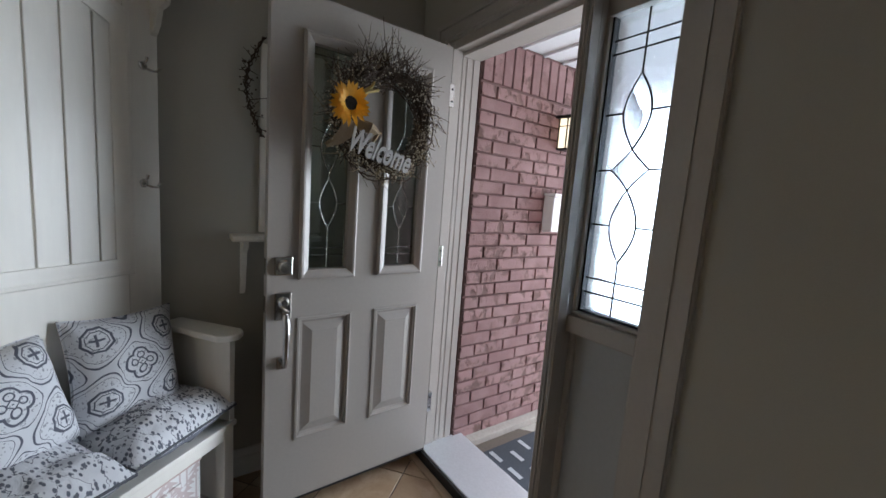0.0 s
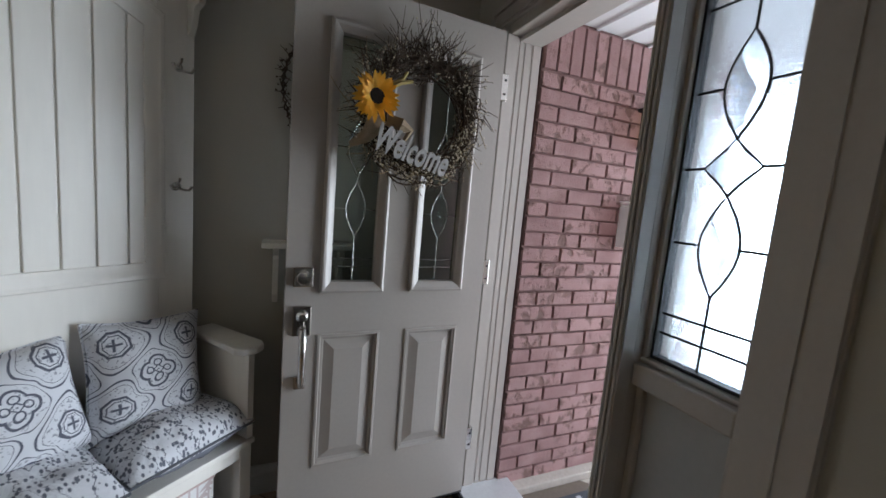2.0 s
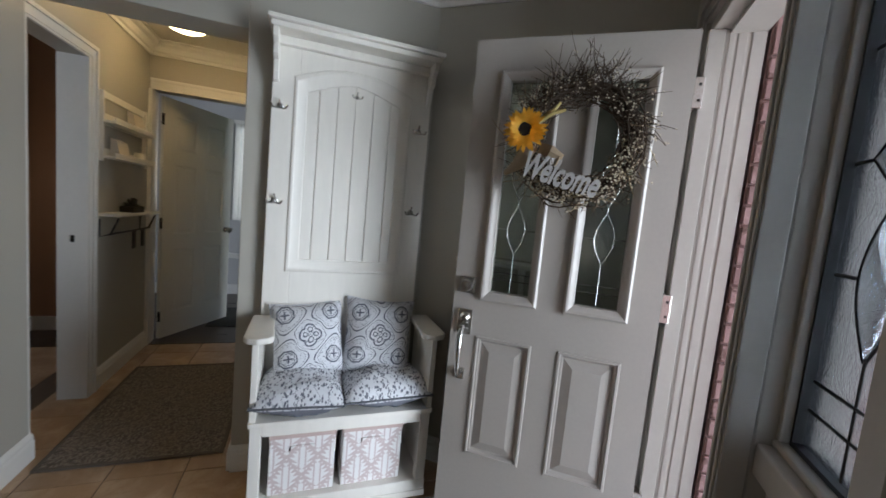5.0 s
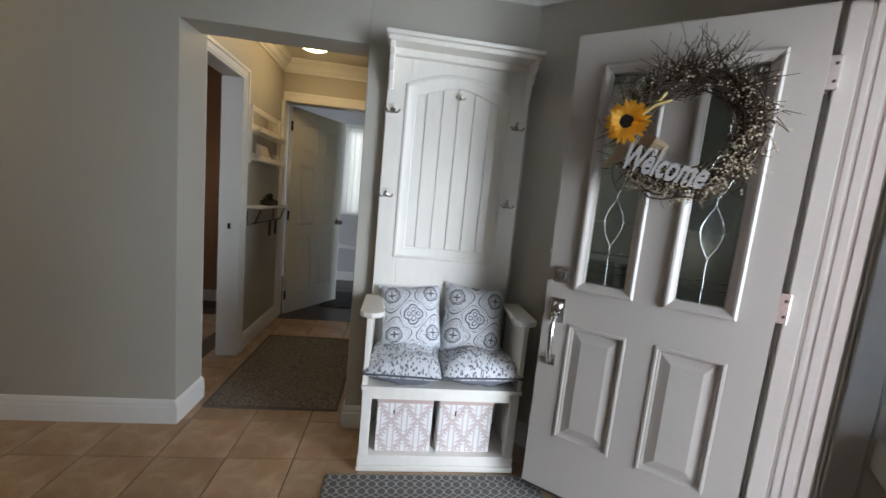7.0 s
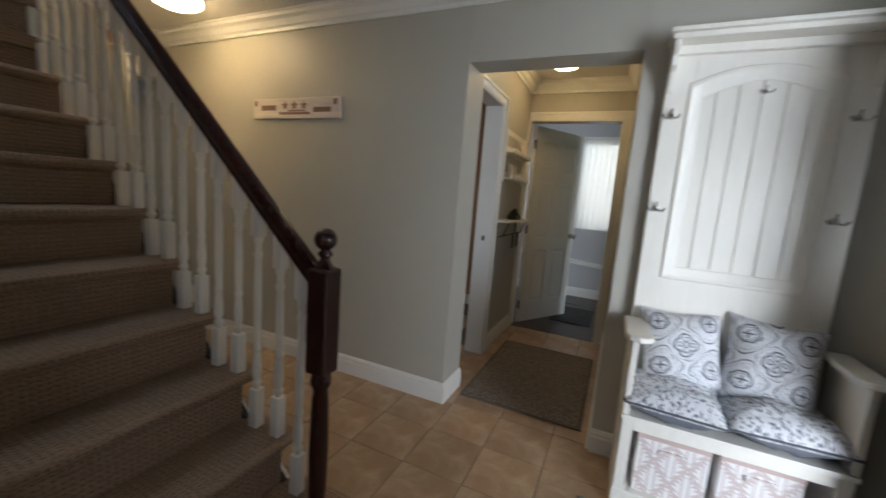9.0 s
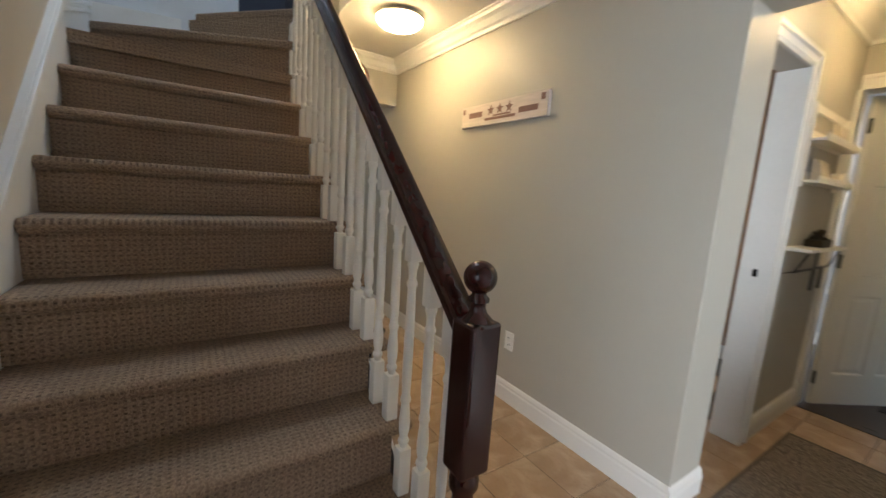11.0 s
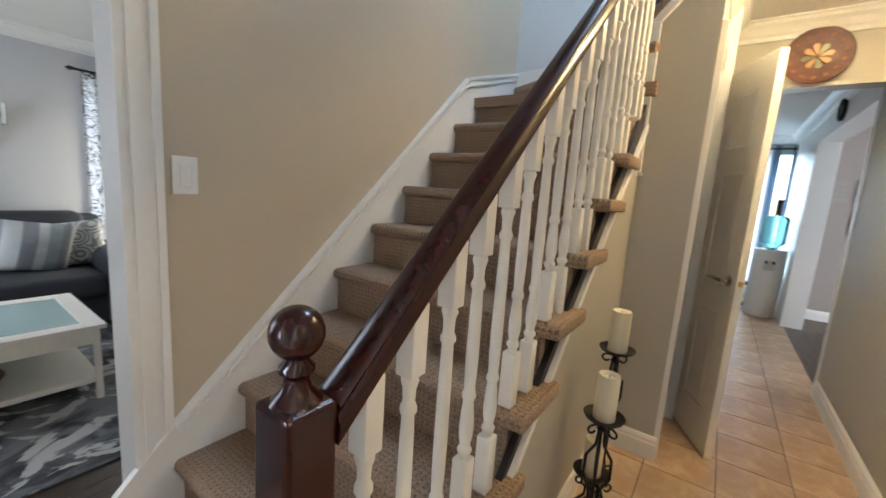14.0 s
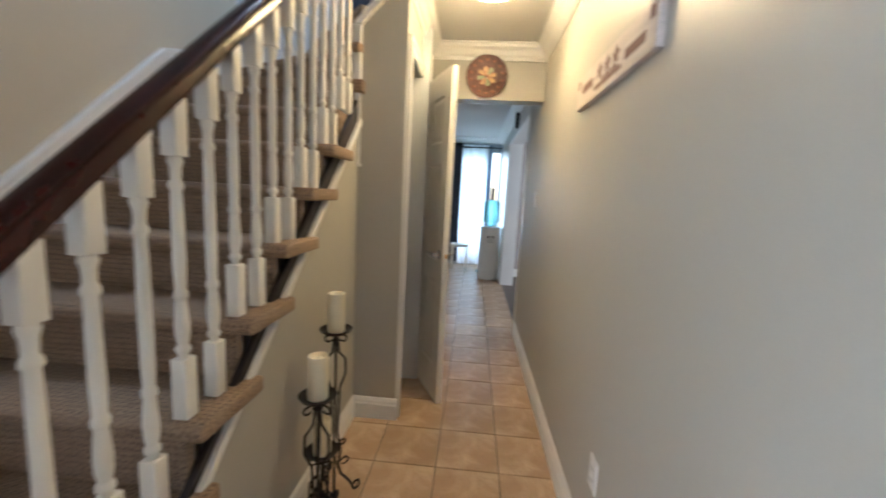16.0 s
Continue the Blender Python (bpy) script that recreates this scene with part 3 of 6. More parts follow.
struct("baseboard_dining", run(BASE, (-6.5, 4.4), (-6.5, 1.62), 0, flip=1), TRIM, "white baseboard of the dining room")
struct("trim_dining_corner", boxes((-3.72, -3.66, 1.395, 1.40, 0, 2.1)), TRIM, "white corner trim at the end of the hall wall")


def casing(bm, u0, u1, z1, w=0.085, axis="x", at=0.0, out=-1, legs=(True, True)):
    """Stepped casing round an opening u0..u1, height z1, standing out of the plane."""
    def slab(a, b, c, d, t0, t1):
        lo, hi = sorted((at + out * t0, at + out * t1))
        box(bm, a, b, lo, hi, c, d) if axis == "x" else box(bm, lo, hi, a, b, c, d)
    for k, (i, o, t) in enumerate(((0.0, w, 0.014), (0.012, w - 0.055, 0.019), (w - 0.024, w - 0.004, 0.024))):
        if legs[0]:
            slab(u0 - o, u0 - i, 0.0, z1 + i, 0.0, t)
        if legs[1]:
            slab(u1 + i, u1 + o, 0.0, z1 + i, 0.0, t)
        slab(u0 - o if legs[0] else u0, u1 + o if legs[1] else u1, z1 + i, z1 + o, 0.0, t)


bm = bmesh.new()
casing(bm, -0.02, 1.06, 2.035, 0.085, "x", 0.0, -1)
struct("trim_entrance_casing", bm, FRAME_PAINT, "greyish white casing round the front entrance", D)
bm = bmesh.new()
casing(bm, -0.25, 1.2, 2.06, 0.09, "x", -0.69, 1, legs=(True, False))
box(bm, -0.25, -0.235, -0.83, -0.672, 0, 2.06)
box(bm, -0.235, 1.2, -0.82, -0.68, 2.045, 2.06)
struct("trim_living_casing", bm, TRIM, "white casing of the opening to the living room")
bm = bmesh.new()
casing(bm, 1.745, 2.27, 1.985, 0.08, "y", -0.26, 1)
box(bm, -0.39, -0.245, 2.255, 2.27, 0, 1.985)
box(bm, -0.39, -0.245, 1.712, 1.745, 0, 1.985)
side_casing = struct("trim_side_casing", bm, TRIM, "white casing of the side doorway")
part("strike_plate", boxes((-0.328, -0.308, 2.252, 2.256, 0.945, 0.985)), BLACK_IRON, side_casing, "dark strike plate")
struct("baseboard_side_room", boxes((-1.2, -1.185, 1.67, 3.6, 0, 0.12), (-1.185, -0.38, 3.585, 3.6, 0, 0.12)), TRIM, "white baseboard of the side room")
bm = bmesh.new()
casing(bm, -0.25, 0.57, 2.05, 0.085, "x", 3.17, -1, legs=(False, True))
box(bm, -0.262, -0.235, 3.15, 3.29, 0, 2.05)
struct("trim_back_casing", bm, TRIM, "cream casing round the back hall door")
bm = bmesh.new()
casing(bm, -2.92, -2.13, 2.05, 0.075, "x", 0.545, 1)
box(bm, -2.145, -2.13, 0.45, 0.56, 0, 2.05)
struct("trim_closet_casing", bm, TRIM, "white casing of the stair closet")
bm = boxes((-2.045, -2.016, 0.262, 0.308, 1.46, 2.15), (-2.045, -2.016, 0.262, 0.316, 1.44, 1.458))
prism([(0.262, 2.152), (0.308, 2.152), (0.54, CH - 0.01), (0.485, CH - 0.01)], "x", -2.045, -2.016, bm)
struct("trim_stair_opening", bm, TRIM, "white trim edging the opening beside the stairs", bevel=0.003)
prism_pts = [(-2.04, 1.655), (-0.17, -0.005), (-0.17, 0.03), (-2.04, 1.69)]
struct("trim_stair_slope", prism(prism_pts, "y", 0.285, 0.316), TRIM, "white sloping trim under the stair ends", bevel=0.003)

# ---- staircase ----
RISE, RUN_, X1 = 0.1875, 0.207, -0.12
stairs = thing("staircase", pose(0, 0, 0), "carpeted straight staircase with white balusters and dark rail", "staircase")


def nose_x(k):
    return X1 - RUN_ * (k - 1)


def tread_bm(x, z, y0, y1, deep):
    r = 0.024
    pts = [(x - deep, z), (x - deep, z - 2 * r)] + [(x - r + r * math.sin(a), z - r - r * math.cos(a)) for a in [math.pi * i / 8 for i in range(9)]]
    return prism([(p[0], p[1]) for p in pts], "y", y0, y1)


for k in range(1, 11):
    x, z = nose_x(k), RISE * k
    part("tread", tread_bm(x, z, -0.665, 0.338 if k < 9 else 0.275, RUN_ + 0.07), CARPET, stairs, bevel=0.008, smooth=50)
    part("riser", boxes((x - 0.06, x - 0.03, -0.665, 0.278, z - RISE + 0.001, z - 0.047)), CARPET, stairs)
for k, pts in ((11, [(-2.05, 0.32), (-1.99, 0.30), (-2.50, -0.665), (-2.55, -0.665), (-2.55, -0.2)]), (12, [(-2.05, 0.34), (-2.02, 0.30), (-2.55, -0.18), (-2.55, 0.34)])):
    part("winder_tread", prism(pts, "z", RISE * k - 0.05, RISE * k), CARPET, stairs, bevel=0.012)
part("winder_riser", prism([(-2.05, 0.3), (-2.03, 0.28), (-2.52, -0.665), (-2.55, -0.64)], "z", RISE * 10, RISE * 11 - 0.049), CARPET, stairs)
part("winder_riser", prism([(-2.06, 0.3), (-2.05, 0.27), (-2.55, -0.21), (-2.55, -0.17)], "z", RISE * 11, RISE * 12 - 0.049), CARPET, stairs)
part("winder_floor", boxes((-2.55, -1.98, -0.665, 0.33, RISE * 10 - 0.06, RISE * 10 - 0.002)), CARPET, stairs)
# near-black colour puts the shadow below the tread ends into the stringer
STRINGER = mat("stringer_shade", (0.02, 0.014, 0.011), 0.5, scale=40, var=0.2, stretch=(1, 1, 0.2))
part("stringer", prism([(-0.2, 0.05), (-0.2, 0.0), (-2.04, 1.655), (-2.04, 1.80)], "y", 0.279, 0.299), STRINGER, stairs, "stringer coloured near black for the shadow under the tread ends")
# wall skirt
sk = [(0.02, 0.0), (0.02, 0.13), (-0.34, 0.50), (-1.905, 1.972), (-2.55, 2.17), (-2.55, 1.90), (-1.98, 1.72), (-0.3, 0.0)]
part("skirt_board", prism(sk, "y", -0.69, -0.664), TRIM, stairs, "white skirt board", bevel=0.002)
for off, th in ((0.0, 0.012), (-0.035, 0.008)):
    cap = [(p[0], p[1] + off) for p in sk[2:5]]
    part("skirt_moulding", prism(cap + [(p[0], p[1] - 0.02) for p in cap[::-1]], "y", -0.664, -0.664 + th), TRIM, stairs, bevel=0.002)
part("skirt_board", prism([(-0.664, 2.064), (-0.664, 2.17), (-0.25, 2.19), (-0.25, 2.064)], "x", -2.55, -2.535), TRIM, stairs, "white skirt board")

# newel
NX, NY = -0.164, 0.254
newel = part("newel_post", boxes((NX - 0.038, NX + 0.038, NY - 0.038, NY + 0.038, 0.68, 1.025)), DARK_WOOD, stairs, "dark cherry newel post", bevel=0.008)
part("newel_foot", boxes((NX - 0.038, NX + 0.038, NY - 0.038, NY + 0.038, 0.0, 0.16)), DARK_WOOD, newel, bevel=0.008)
at = pose(NX, NY, 0)
part("turned_shaft", lathe([(0.0270, 0.155), (0.0354, 0.17), (0.0354, 0.19), (0.0246, 0.21), (0.0293, 0.25), (0.0323, 0.40), (0.0277, 0.58), (0.0231, 0.62), (0.0339, 0.64), (0.0339, 0.66), (0.0277, 0.685)], 24), DARK_WOOD, newel, smooth=50, m=at)
ball = [(0.034, 1.024), (0.031, 1.029), (0.020, 1.040), (0.016, 1.052), (0.0165, 1.060), (0.0225, 1.065), (0.0225, 1.071), (0.015, 1.080)]
ball += [(0.035 * math.sin(a), 1.115 - 0.035 * math.cos(a)) for a in [0.45 + (math.pi - 0.46) * i / 14 for i in range(15)]]
part("ball_finial", lathe(ball, 28), DARK_WOOD, newel, smooth=50, m=at)

# hand rail
RS = RISE / RUN_


def rail_z(x):
    return 0.998 + (NX - 0.05 - x) * RS


rp = [(-0.025, -0.034), (0.025, -0.034), (0.029, -0.010), (0.022, 0.008), (0.027, 0.022), (0.016, 0.034), (-0.016, 0.034), (-0.027, 0.022), (-0.022, 0.008), (-0.029, -0.010)]
bm = bmesh.new()
ends = []
for x in (NX - 0.04, -2.05):
    ends.append([bm.verts.new((x, NY + 0.012 + o, rail_z(x) + h)) for o, h in rp])
bm.faces.new(ends[0])
bm.faces.new(ends[1][::-1])
for i in range(len(rp)):
    bm.faces.new((ends[0][i], ends[1][i], ends[1][(i + 1) % len(rp)], ends[0][(i + 1) % len(rp)]))
part("hand_rail", bm, DARK_WOOD, stairs, "dark cherry hand rail", smooth=50)


def baluster_mesh(h):
    """White turned baluster of height h: square foot and head."""
    s = 0.019
    foot, head = 0.15, h - 0.128
    bm = boxes((-s, s, -s, s, 0, foot), (-s, s, -s, s, head, h))
    c = h - 0.278
    pr = [(0.010, foot - 0.005), (0.012, foot + 0.010), (0.0165, foot + 0.016), (0.0165, foot + 0.024), (0.0115, foot + 0.032), (0.0155, foot + 0.055), (0.0165, foot + 0.080), (0.0135, foot + 0.120), (0.0115, foot + 0.140), (0.0155, foot + 0.147), (0.0155, foot + 0.156), (0.0120, foot + 0.166),
          (0.0135, foot + 0.21), (0.0140, foot + c * 0.5), (0.0128, foot + c * 0.75), (0.0115, foot + c - 0.075), (0.0155, foot + c - 0.068), (0.0155, foot + c - 0.060), (0.0110, foot + c - 0.050), (0.0120, foot + c - 0.025), (0.0165, foot + c - 0.010), (0.0130, foot + c + 0.004)]
    lathe(pr, 12, bm)
    return mesh_of("baluster", bm, WHITE_WOOD, 0.003, 45)


for j, dx in enumerate((0.044, 0.152)):
    x = nose_x(4) - dx
    me = baluster_mesh(rail_z(x) - 0.023 - RISE * 4)
    for k in range(1, 10):
        x = nose_x(k) - dx
        if x > NX - 0.06:
            continue
        ob = new("baluster", me)
        ob.parent = stairs
        ob.location = (x, NY + 0.018, RISE * k)

# ---- entrance frame and sidelight ----
frame_bm = boxes((-0.02, 0.018, 0.0, 0.15, 0.0, 2.035), (0.018, 1.012, 0.0, 0.15, 1.995, 2.035), (0.742, 0.775, 0.0, 0.15, 0.0, 1.995), (1.012, 1.06, 0.0, 0.15, 0.0, 2.035))
struct("door_frame", frame_bm, FRAME_PAINT, "greyish white entrance frame with door stops", D, bevel=0.004)
struct("trim_mullion", boxes((0.737, 0.777, -0.042, 0.0, 0.06, 1.99), (0.741, 0.749, -0.047, -0.042, 0.06, 1.99), (0.753, 0.761, -0.050, -0.042, 0.06, 1.99), (0.765, 0.773, -0.047, -0.042, 0.06, 1.99)), FRAME_PAINT, "greyish white moulded mullion beside the door", D, bevel=0.003)
struct("trim_door_stop", boxes((0.73, 0.742, 0.05, 0.15, 0.06, 1.995), (0.022, 0.73, 0.05, 0.15, 1.98, 1.995)), FRAME_PAINT, "greyish white door stop", D)
struct("trim_jamb_strip", boxes((0.018, 0.030, -0.012, 0.036, 0.06, 1.995)), FRAME_PAINT, "white hinge-side jamb strip catching daylight", D, bevel=0.002)
struct("trim_jamb_flutes", boxes((0.018, 0.022, 0.040, 0.15, 0.06, 1.995), (0.022, 0.0245, 0.048, 0.064, 0.06, 1.995), (0.022, 0.0245, 0.074, 0.100, 0.06, 1.995), (0.022, 0.0255, 0.112, 0.15, 0.06, 1.995)), FRAME_PAINT, "fluted greyish white door jamb", D, bevel=0.002)
sill = tagged(part("threshold", boxes((0.018, 0.742, -0.04, 0.22, 0.035, 0.062)), mat("threshold_aluminium", (0.72, 0.74, 0.76), 0.35, metal=0.4, scale=90, var=0.08), None, m=D, bevel=0.004), "raised pale aluminium threshold of the front door", "threshold", kind="structure")
part("riser_strip", boxes((0.0, 0.76, -0.052, 0.20, -0.004, 0.035), (0.02, 0.74, -0.052, -0.041, 0.035, 0.058)), BLACK, sill, "black rubber riser strip")
part("edge_strip", boxes((0.0, 0.76, -0.085, -0.053, -0.002, 0.014)), mat("tan_edge_strip", (0.42, 0.31, 0.21), 0.5, var=0.12), sill, "tan edge strip", bevel=0.003)
win = tagged(new("window_1"), "leaded textured glass sidelight beside the front door", "window", kind="structure")
win.matrix_basis = D
SX0, SX1, SZ0, SZ1 = 0.775, 1.012, 0.99, 1.90
part("bottom_panel", boxes((SX0, SX1, 0.05, 0.10, 0.0, 0.915)), mat("panel_paint_grey", (0.44, 0.45, 0.45), 0.5, scale=60, var=0.05, bump=0.06), win, "plain grey panel", bevel=0.004)
part("panel_bead", boxes((SX0, SX0 + 0.018, 0.03, 0.05, 0.0, 0.915), (SX1 - 0.018, SX1, 0.03, 0.05, 0.0, 0.915)), FRAME_PAINT, win, bevel=0.004)
part("window_sill", boxes((SX0, SX1, 0.005, 0.12, 0.915, 0.972), (SX0, SX1, 0.025, 0.11, 0.972, 0.985)), FRAME_PAINT, win, bevel=0.005)
part("window_frame", boxes((SX0, SX0 + 0.012, 0.03, 0.11, 0.985, SZ1), (SX1 - 0.012, SX1, 0.03, 0.11, 0.985, SZ1), (SX0, SX1, 0.03, 0.11, SZ1, 1.995)), FRAME_PAINT, win, bevel=0.003)
part("glazing_gasket", boxes((SX0 + 0.012, SX0 + 0.018, 0.045, 0.075, 0.985, SZ1), (SX1 - 0.018, SX1 - 0.012, 0.045, 0.075, 0.985, SZ1), (SX0 + 0.018, SX1 - 0.018, 0.045, 0.075, 0.985, 0.993)), BLACK, win, "black gasket")


def lens_pts(cx, z0, z1, w, n=14):
    left = [(cx - w * math.sin(math.pi * i / n), z0 + (z1 - z0) * i / n) for i in range(n + 1)]
    return left + [(2 * cx - x, z) for x, z in left[::-1][1:-1]]


def sheet(pts, y, t=0.004):
    return prism([(p[0], p[1]) for p in pts], "y", y, y + t)


def leaded(parent, x0, x1, z0, z1, y, glass, clear, came, lenses, rails, diamond=None, shadow=False, r=0.0032):
    """A pane of textured glass with came lines and clear bevelled lenses."""
    ob = part("pane", sheet([(x0, z0), (x1, z0), (x1, z1), (x0, z1)], y), glass, parent, "textured glass")
    ob.visible_shadow = shadow
    cx = (x0 + x1) / 2

    def bar(pts):
        return tube([(px_, y + 0.002, pz) for px_, pz in pts], r, 6)
    cuts = [z0]
    for a, b, w in lenses:
        ps = lens_pts(cx, a, b, w)
        lo = part("lens_pane", sheet(ps, y - 0.003, 0.003), clear, parent, "clear bevelled glass")
        lo.visible_shadow = shadow
        part("came", bar(ps + [ps[0]]), came, parent)
        cuts += [a, b]
        zm = (a + b) / 2
        part("came", bar([(x0, zm), (cx - w, zm)]), came, parent)
        part("came", bar([(cx + w, zm), (x1, zm)]), came, parent)
    cuts.append(z1)
    for a, b in zip(cuts[::2], cuts[1::2]):
        if b - a > 0.012:
            if diamond and abs((a + b) / 2 - diamond[0]) < 0.05:
                w = diamond[1]
                zm = (a + b) / 2
                ps = [(cx, a), (cx - 0.35 * w, a + 0.4 * (zm - a)), (cx - w, zm), (cx - 0.35 * w, b - 0.4 * (b - zm)), (cx, b), (cx + 0.35 * w, b - 0.4 * (b - zm)), (cx + w, zm), (cx + 0.35 * w, a + 0.4 * (zm - a))]
                lo = part("lens_pane", sheet(ps, y - 0.003, 0.003), clear, parent, "clear bevelled glass")
                lo.visible_shadow = shadow
                part("came", bar(ps + [ps[0]]), came, parent)
                part("came", bar([(x0, zm), (cx - w, zm)]), came, parent)
                part("came", bar([(cx + w, zm), (x1, zm)]), came, parent)
            else:
                part("came", bar([(cx, a), (cx, b)]), came, parent)
    for z in rails:
        part("came", bar([(x0, z), (x1, z)]), came, parent)


leaded(win, SX0 + 0.018, SX1 - 0.018, 0.993, SZ1, 0.058, GLASS_TEX, GLASS_CLEAR, LEAD, [(1.164, 1.385, 0.042), (1.504, 1.722, 0.042)], [1.052, 1.10, 1.792, 1.832], (1.445, 0.058), shadow=True)

# ---- front door, standing open ----
DW, DZ0, DZ1 = 0.75, 0.075, 1.985
door = thing("front_door", pose(2.113, 0.457, 0, 0, 0, 141.9), "open taupe steel front door with two leaded lites", "door")
A0, A1, B0, B1, WZ0, WZ1 = 0.10, 0.322, 0.42, 0.642, 0.98, 1.865
PZ0, PZ1 = 0.33, 0.832
slab = boxes((0, A0 + 0.02, -0.045, 0, DZ0, DZ1), (A1 - 0.02, B0 + 0.02, -0.045, 0, DZ0, DZ1), (B1 - 0.02, DW, -0.045, 0, DZ0, DZ1))
for a, b in ((A0, A1), (B0, B1)):
    box(slab, a + 0.02, b - 0.02, -0.045, 0, DZ0, PZ0 + 0.01)
    box(slab, a + 0.02, b - 0.02, -0.045, -0.012, PZ0 + 0.01, PZ1 - 0.01)
    box(slab, a + 0.02, b - 0.02, -0.045, 0, PZ1 - 0.01, WZ0 + 0.02)
    box(slab, a + 0.02, b - 0.02, -0.045, 0, WZ1 - 0.02, DZ1)
part("slab", slab, DOOR_PAINT, door)


def ring(bm, x0, x1, z0, z1, prof):
    """A mitred moulding round a rectangle: (inset, height) pairs."""
    loops = []
    for i, h in prof:
        loops.append([bm.verts.new(p) for p in ((x0 + i, h, z0 + i), (x1 - i, h, z0 + i), (x1 - i, h, z1 - i), (x0 + i, h, z1 - i))])
    for a, b in zip(loops, loops[1:]):
        for j in range(4):
            bm.faces.new((a[j], a[(j + 1) % 4], b[(j + 1) % 4], b[j]))
    return loops


for a, b in ((A0, A1), (B0, B1)):
    bm = bmesh.new()
    ring(bm, a, b, WZ0, WZ1, [(0, -0.001), (0.0, 0.012), (0.008, 0.018), (0.016, 0.016), (0.028, 0.008), (0.036, 0.004), (0.038, -0.03)])
    part("lite_frame", bm, DOOR_PAINT, door, "moulded lite frame")
    bm = bmesh.new()
    lp = ring(bm, a, b, PZ0, PZ1, [(0.0, 0.0005), (0.002, 0.005), (0.010, 0.006), (0.016, -0.006), (0.024, -0.010), (0.060, 0.001)])
    bm.faces.new(lp[-1])
    part("raised_panel", bm, DOOR_PAINT, door, "embossed raised panel")
    leaded(door, a + 0.036, b - 0.036, WZ0 + 0.036, WZ1 - 0.036, -0.02, GLASS_DARK, GLASS_CLEAR, SILVER_CAME, [(1.178, 1.362, 0.034), (1.385, 1.57, 0.034)], [1.068, 1.096, 1.80], r=0.0022)
# deadbolt, grip set
BX = 0.694
bolt = part("deadbolt", boxes((BX - 0.032, BX + 0.032, 0, 0.008, 1.0, 1.068)), CHROME, door, "satin nickel deadbolt", bevel=0.006)
part("cylinder", lathe([(0.024, 0), (0.024, 0.02), (0.02, 0.026), (0.008, 0.027)], 20), CHROME, bolt, smooth=True, m=pose(BX, 0.006, 1.034, -90, 0, 0))
grip = part("grip_plate", boxes((BX - 0.03, BX + 0.03, 0, 0.008, 0.83, 0.935)), CHROME, door, "satin nickel handle plate", bevel=0.008)
part("thumb_latch", boxes((BX - 0.011, BX + 0.011, 0.008, 0.055, 0.868, 0.878)), CHROME, grip, bevel=0.004)
part("thumb_piece", lathe([(0.016, 0.0), (0.02, 0.01), (0.012, 0.02)], 16), CHROME, grip, smooth=True, m=pose(BX, 0.006, 0.90, -90, 0, 0))
arc = [(BX, 0.012, 0.862), (BX, 0.045, 0.86), (BX, 0.062, 0.83), (BX, 0.062, 0.77), (BX, 0.058, 0.71), (BX, 0.045, 0.672), (BX, 0.010, 0.665)]
part("grip_handle", tube(arc, [0.010, 0.011, 0.013, 0.012, 0.011, 0.010, 0.010], 12), CHROME, grip, smooth=True)
part("grip_foot", boxes((BX - 0.02, BX + 0.02, 0, 0.012, 0.64, 0.69)), CHROME, grip, bevel=0.006)
part("edge_latch", boxes((DW - 0.001, DW + 0.002, -0.036, -0.010, 0.86, 0.92), (DW - 0.001, DW + 0.002, -0.036, -0.010, 1.0, 1.06)), CHROME, door)
part("weather_sweep", boxes((0.0, DW, -0.044, -0.002, DZ0 - 0.012, DZ0)), BLACK, door, "black rubber sweep")
for z in (0.31, 1.05, 1.785):
    h = part("hinge", boxes((-0.03, 0.0, -0.043, -0.006, z - 0.05, z + 0.05)), CHROME, door, "steel butt hinge", bevel=0.002)
    part("hinge_pin", lathe([(0.006, -0.052), (0.006, 0.052)], 10), CHROME, h, m=pose(-0.012, -0.048, z))
    part("screw", boxes((-0.022, -0.014, -0.0065, -0.004, z - 0.03, z - 0.022), (-0.022, -0.014, -0.0065, -0.004, z + 0.022, z + 0.03)), BLACK, h)

# ---- hall tree bench ----
tree = thing("hall_tree", pose(0, 0, 0), "white hall tree bench made from an old panel door", "hall tree")
TX0, TX1, TY = 0.765, 1.478, 1.352
IX0, IX1, IZ0, IZ1 = 0.875, 1.363, 1.0, 1.835
bm = boxes((TX0, IX0, TY, 1.40, 0.05, 1.99), (IX1, TX1, TY, 1.40, 0.05, 1.99), (IX0, IX1, TY, 1.40, 0.05, IZ0), (IX0, IX1, TY + 0.016, 1.40, IZ0, 1.99))
arch = [(IX0 + (IX1 - IX0) * i / 14, IZ1 - 0.015 + 0.065 * math.sin(math.pi * i / 14)) for i in range(15)]
prism([(IX0, 1.99)] + arch + [(IX1, 1.99)], "y", TY, TY + 0.016, bm)
part("back_panel", bm, WHITE_WOOD, tree, bevel=0.003)
# sloped moulding following the arch
mold = [(IX0, IZ0)] + arch + [(IX1, IZ0)]
cxm, czm = (IX0 + IX1) / 2, (IZ0 + IZ1) / 2
bm = bmesh.new()
loops = []
for inset, depth in ((-0.022, -0.0005), (-0.016, -0.007), (-0.006, -0.008), (0.0, -0.004), (0.034, 0.0035), (0.037, 0.009)):
    loops.append([bm.verts.new((x + (inset if x < cxm - 0.001 else -inset if x > cxm + 0.001 else 0), TY + depth, z + (inset if z < czm else -inset))) for x, z in mold])
for a, b in zip(loops, loops[1:]):
    for k in range(len(mold)):
        bm.faces.new((a[k], a[(k + 1) % len(mold)], b[(k + 1) % len(mold)], b[k]))
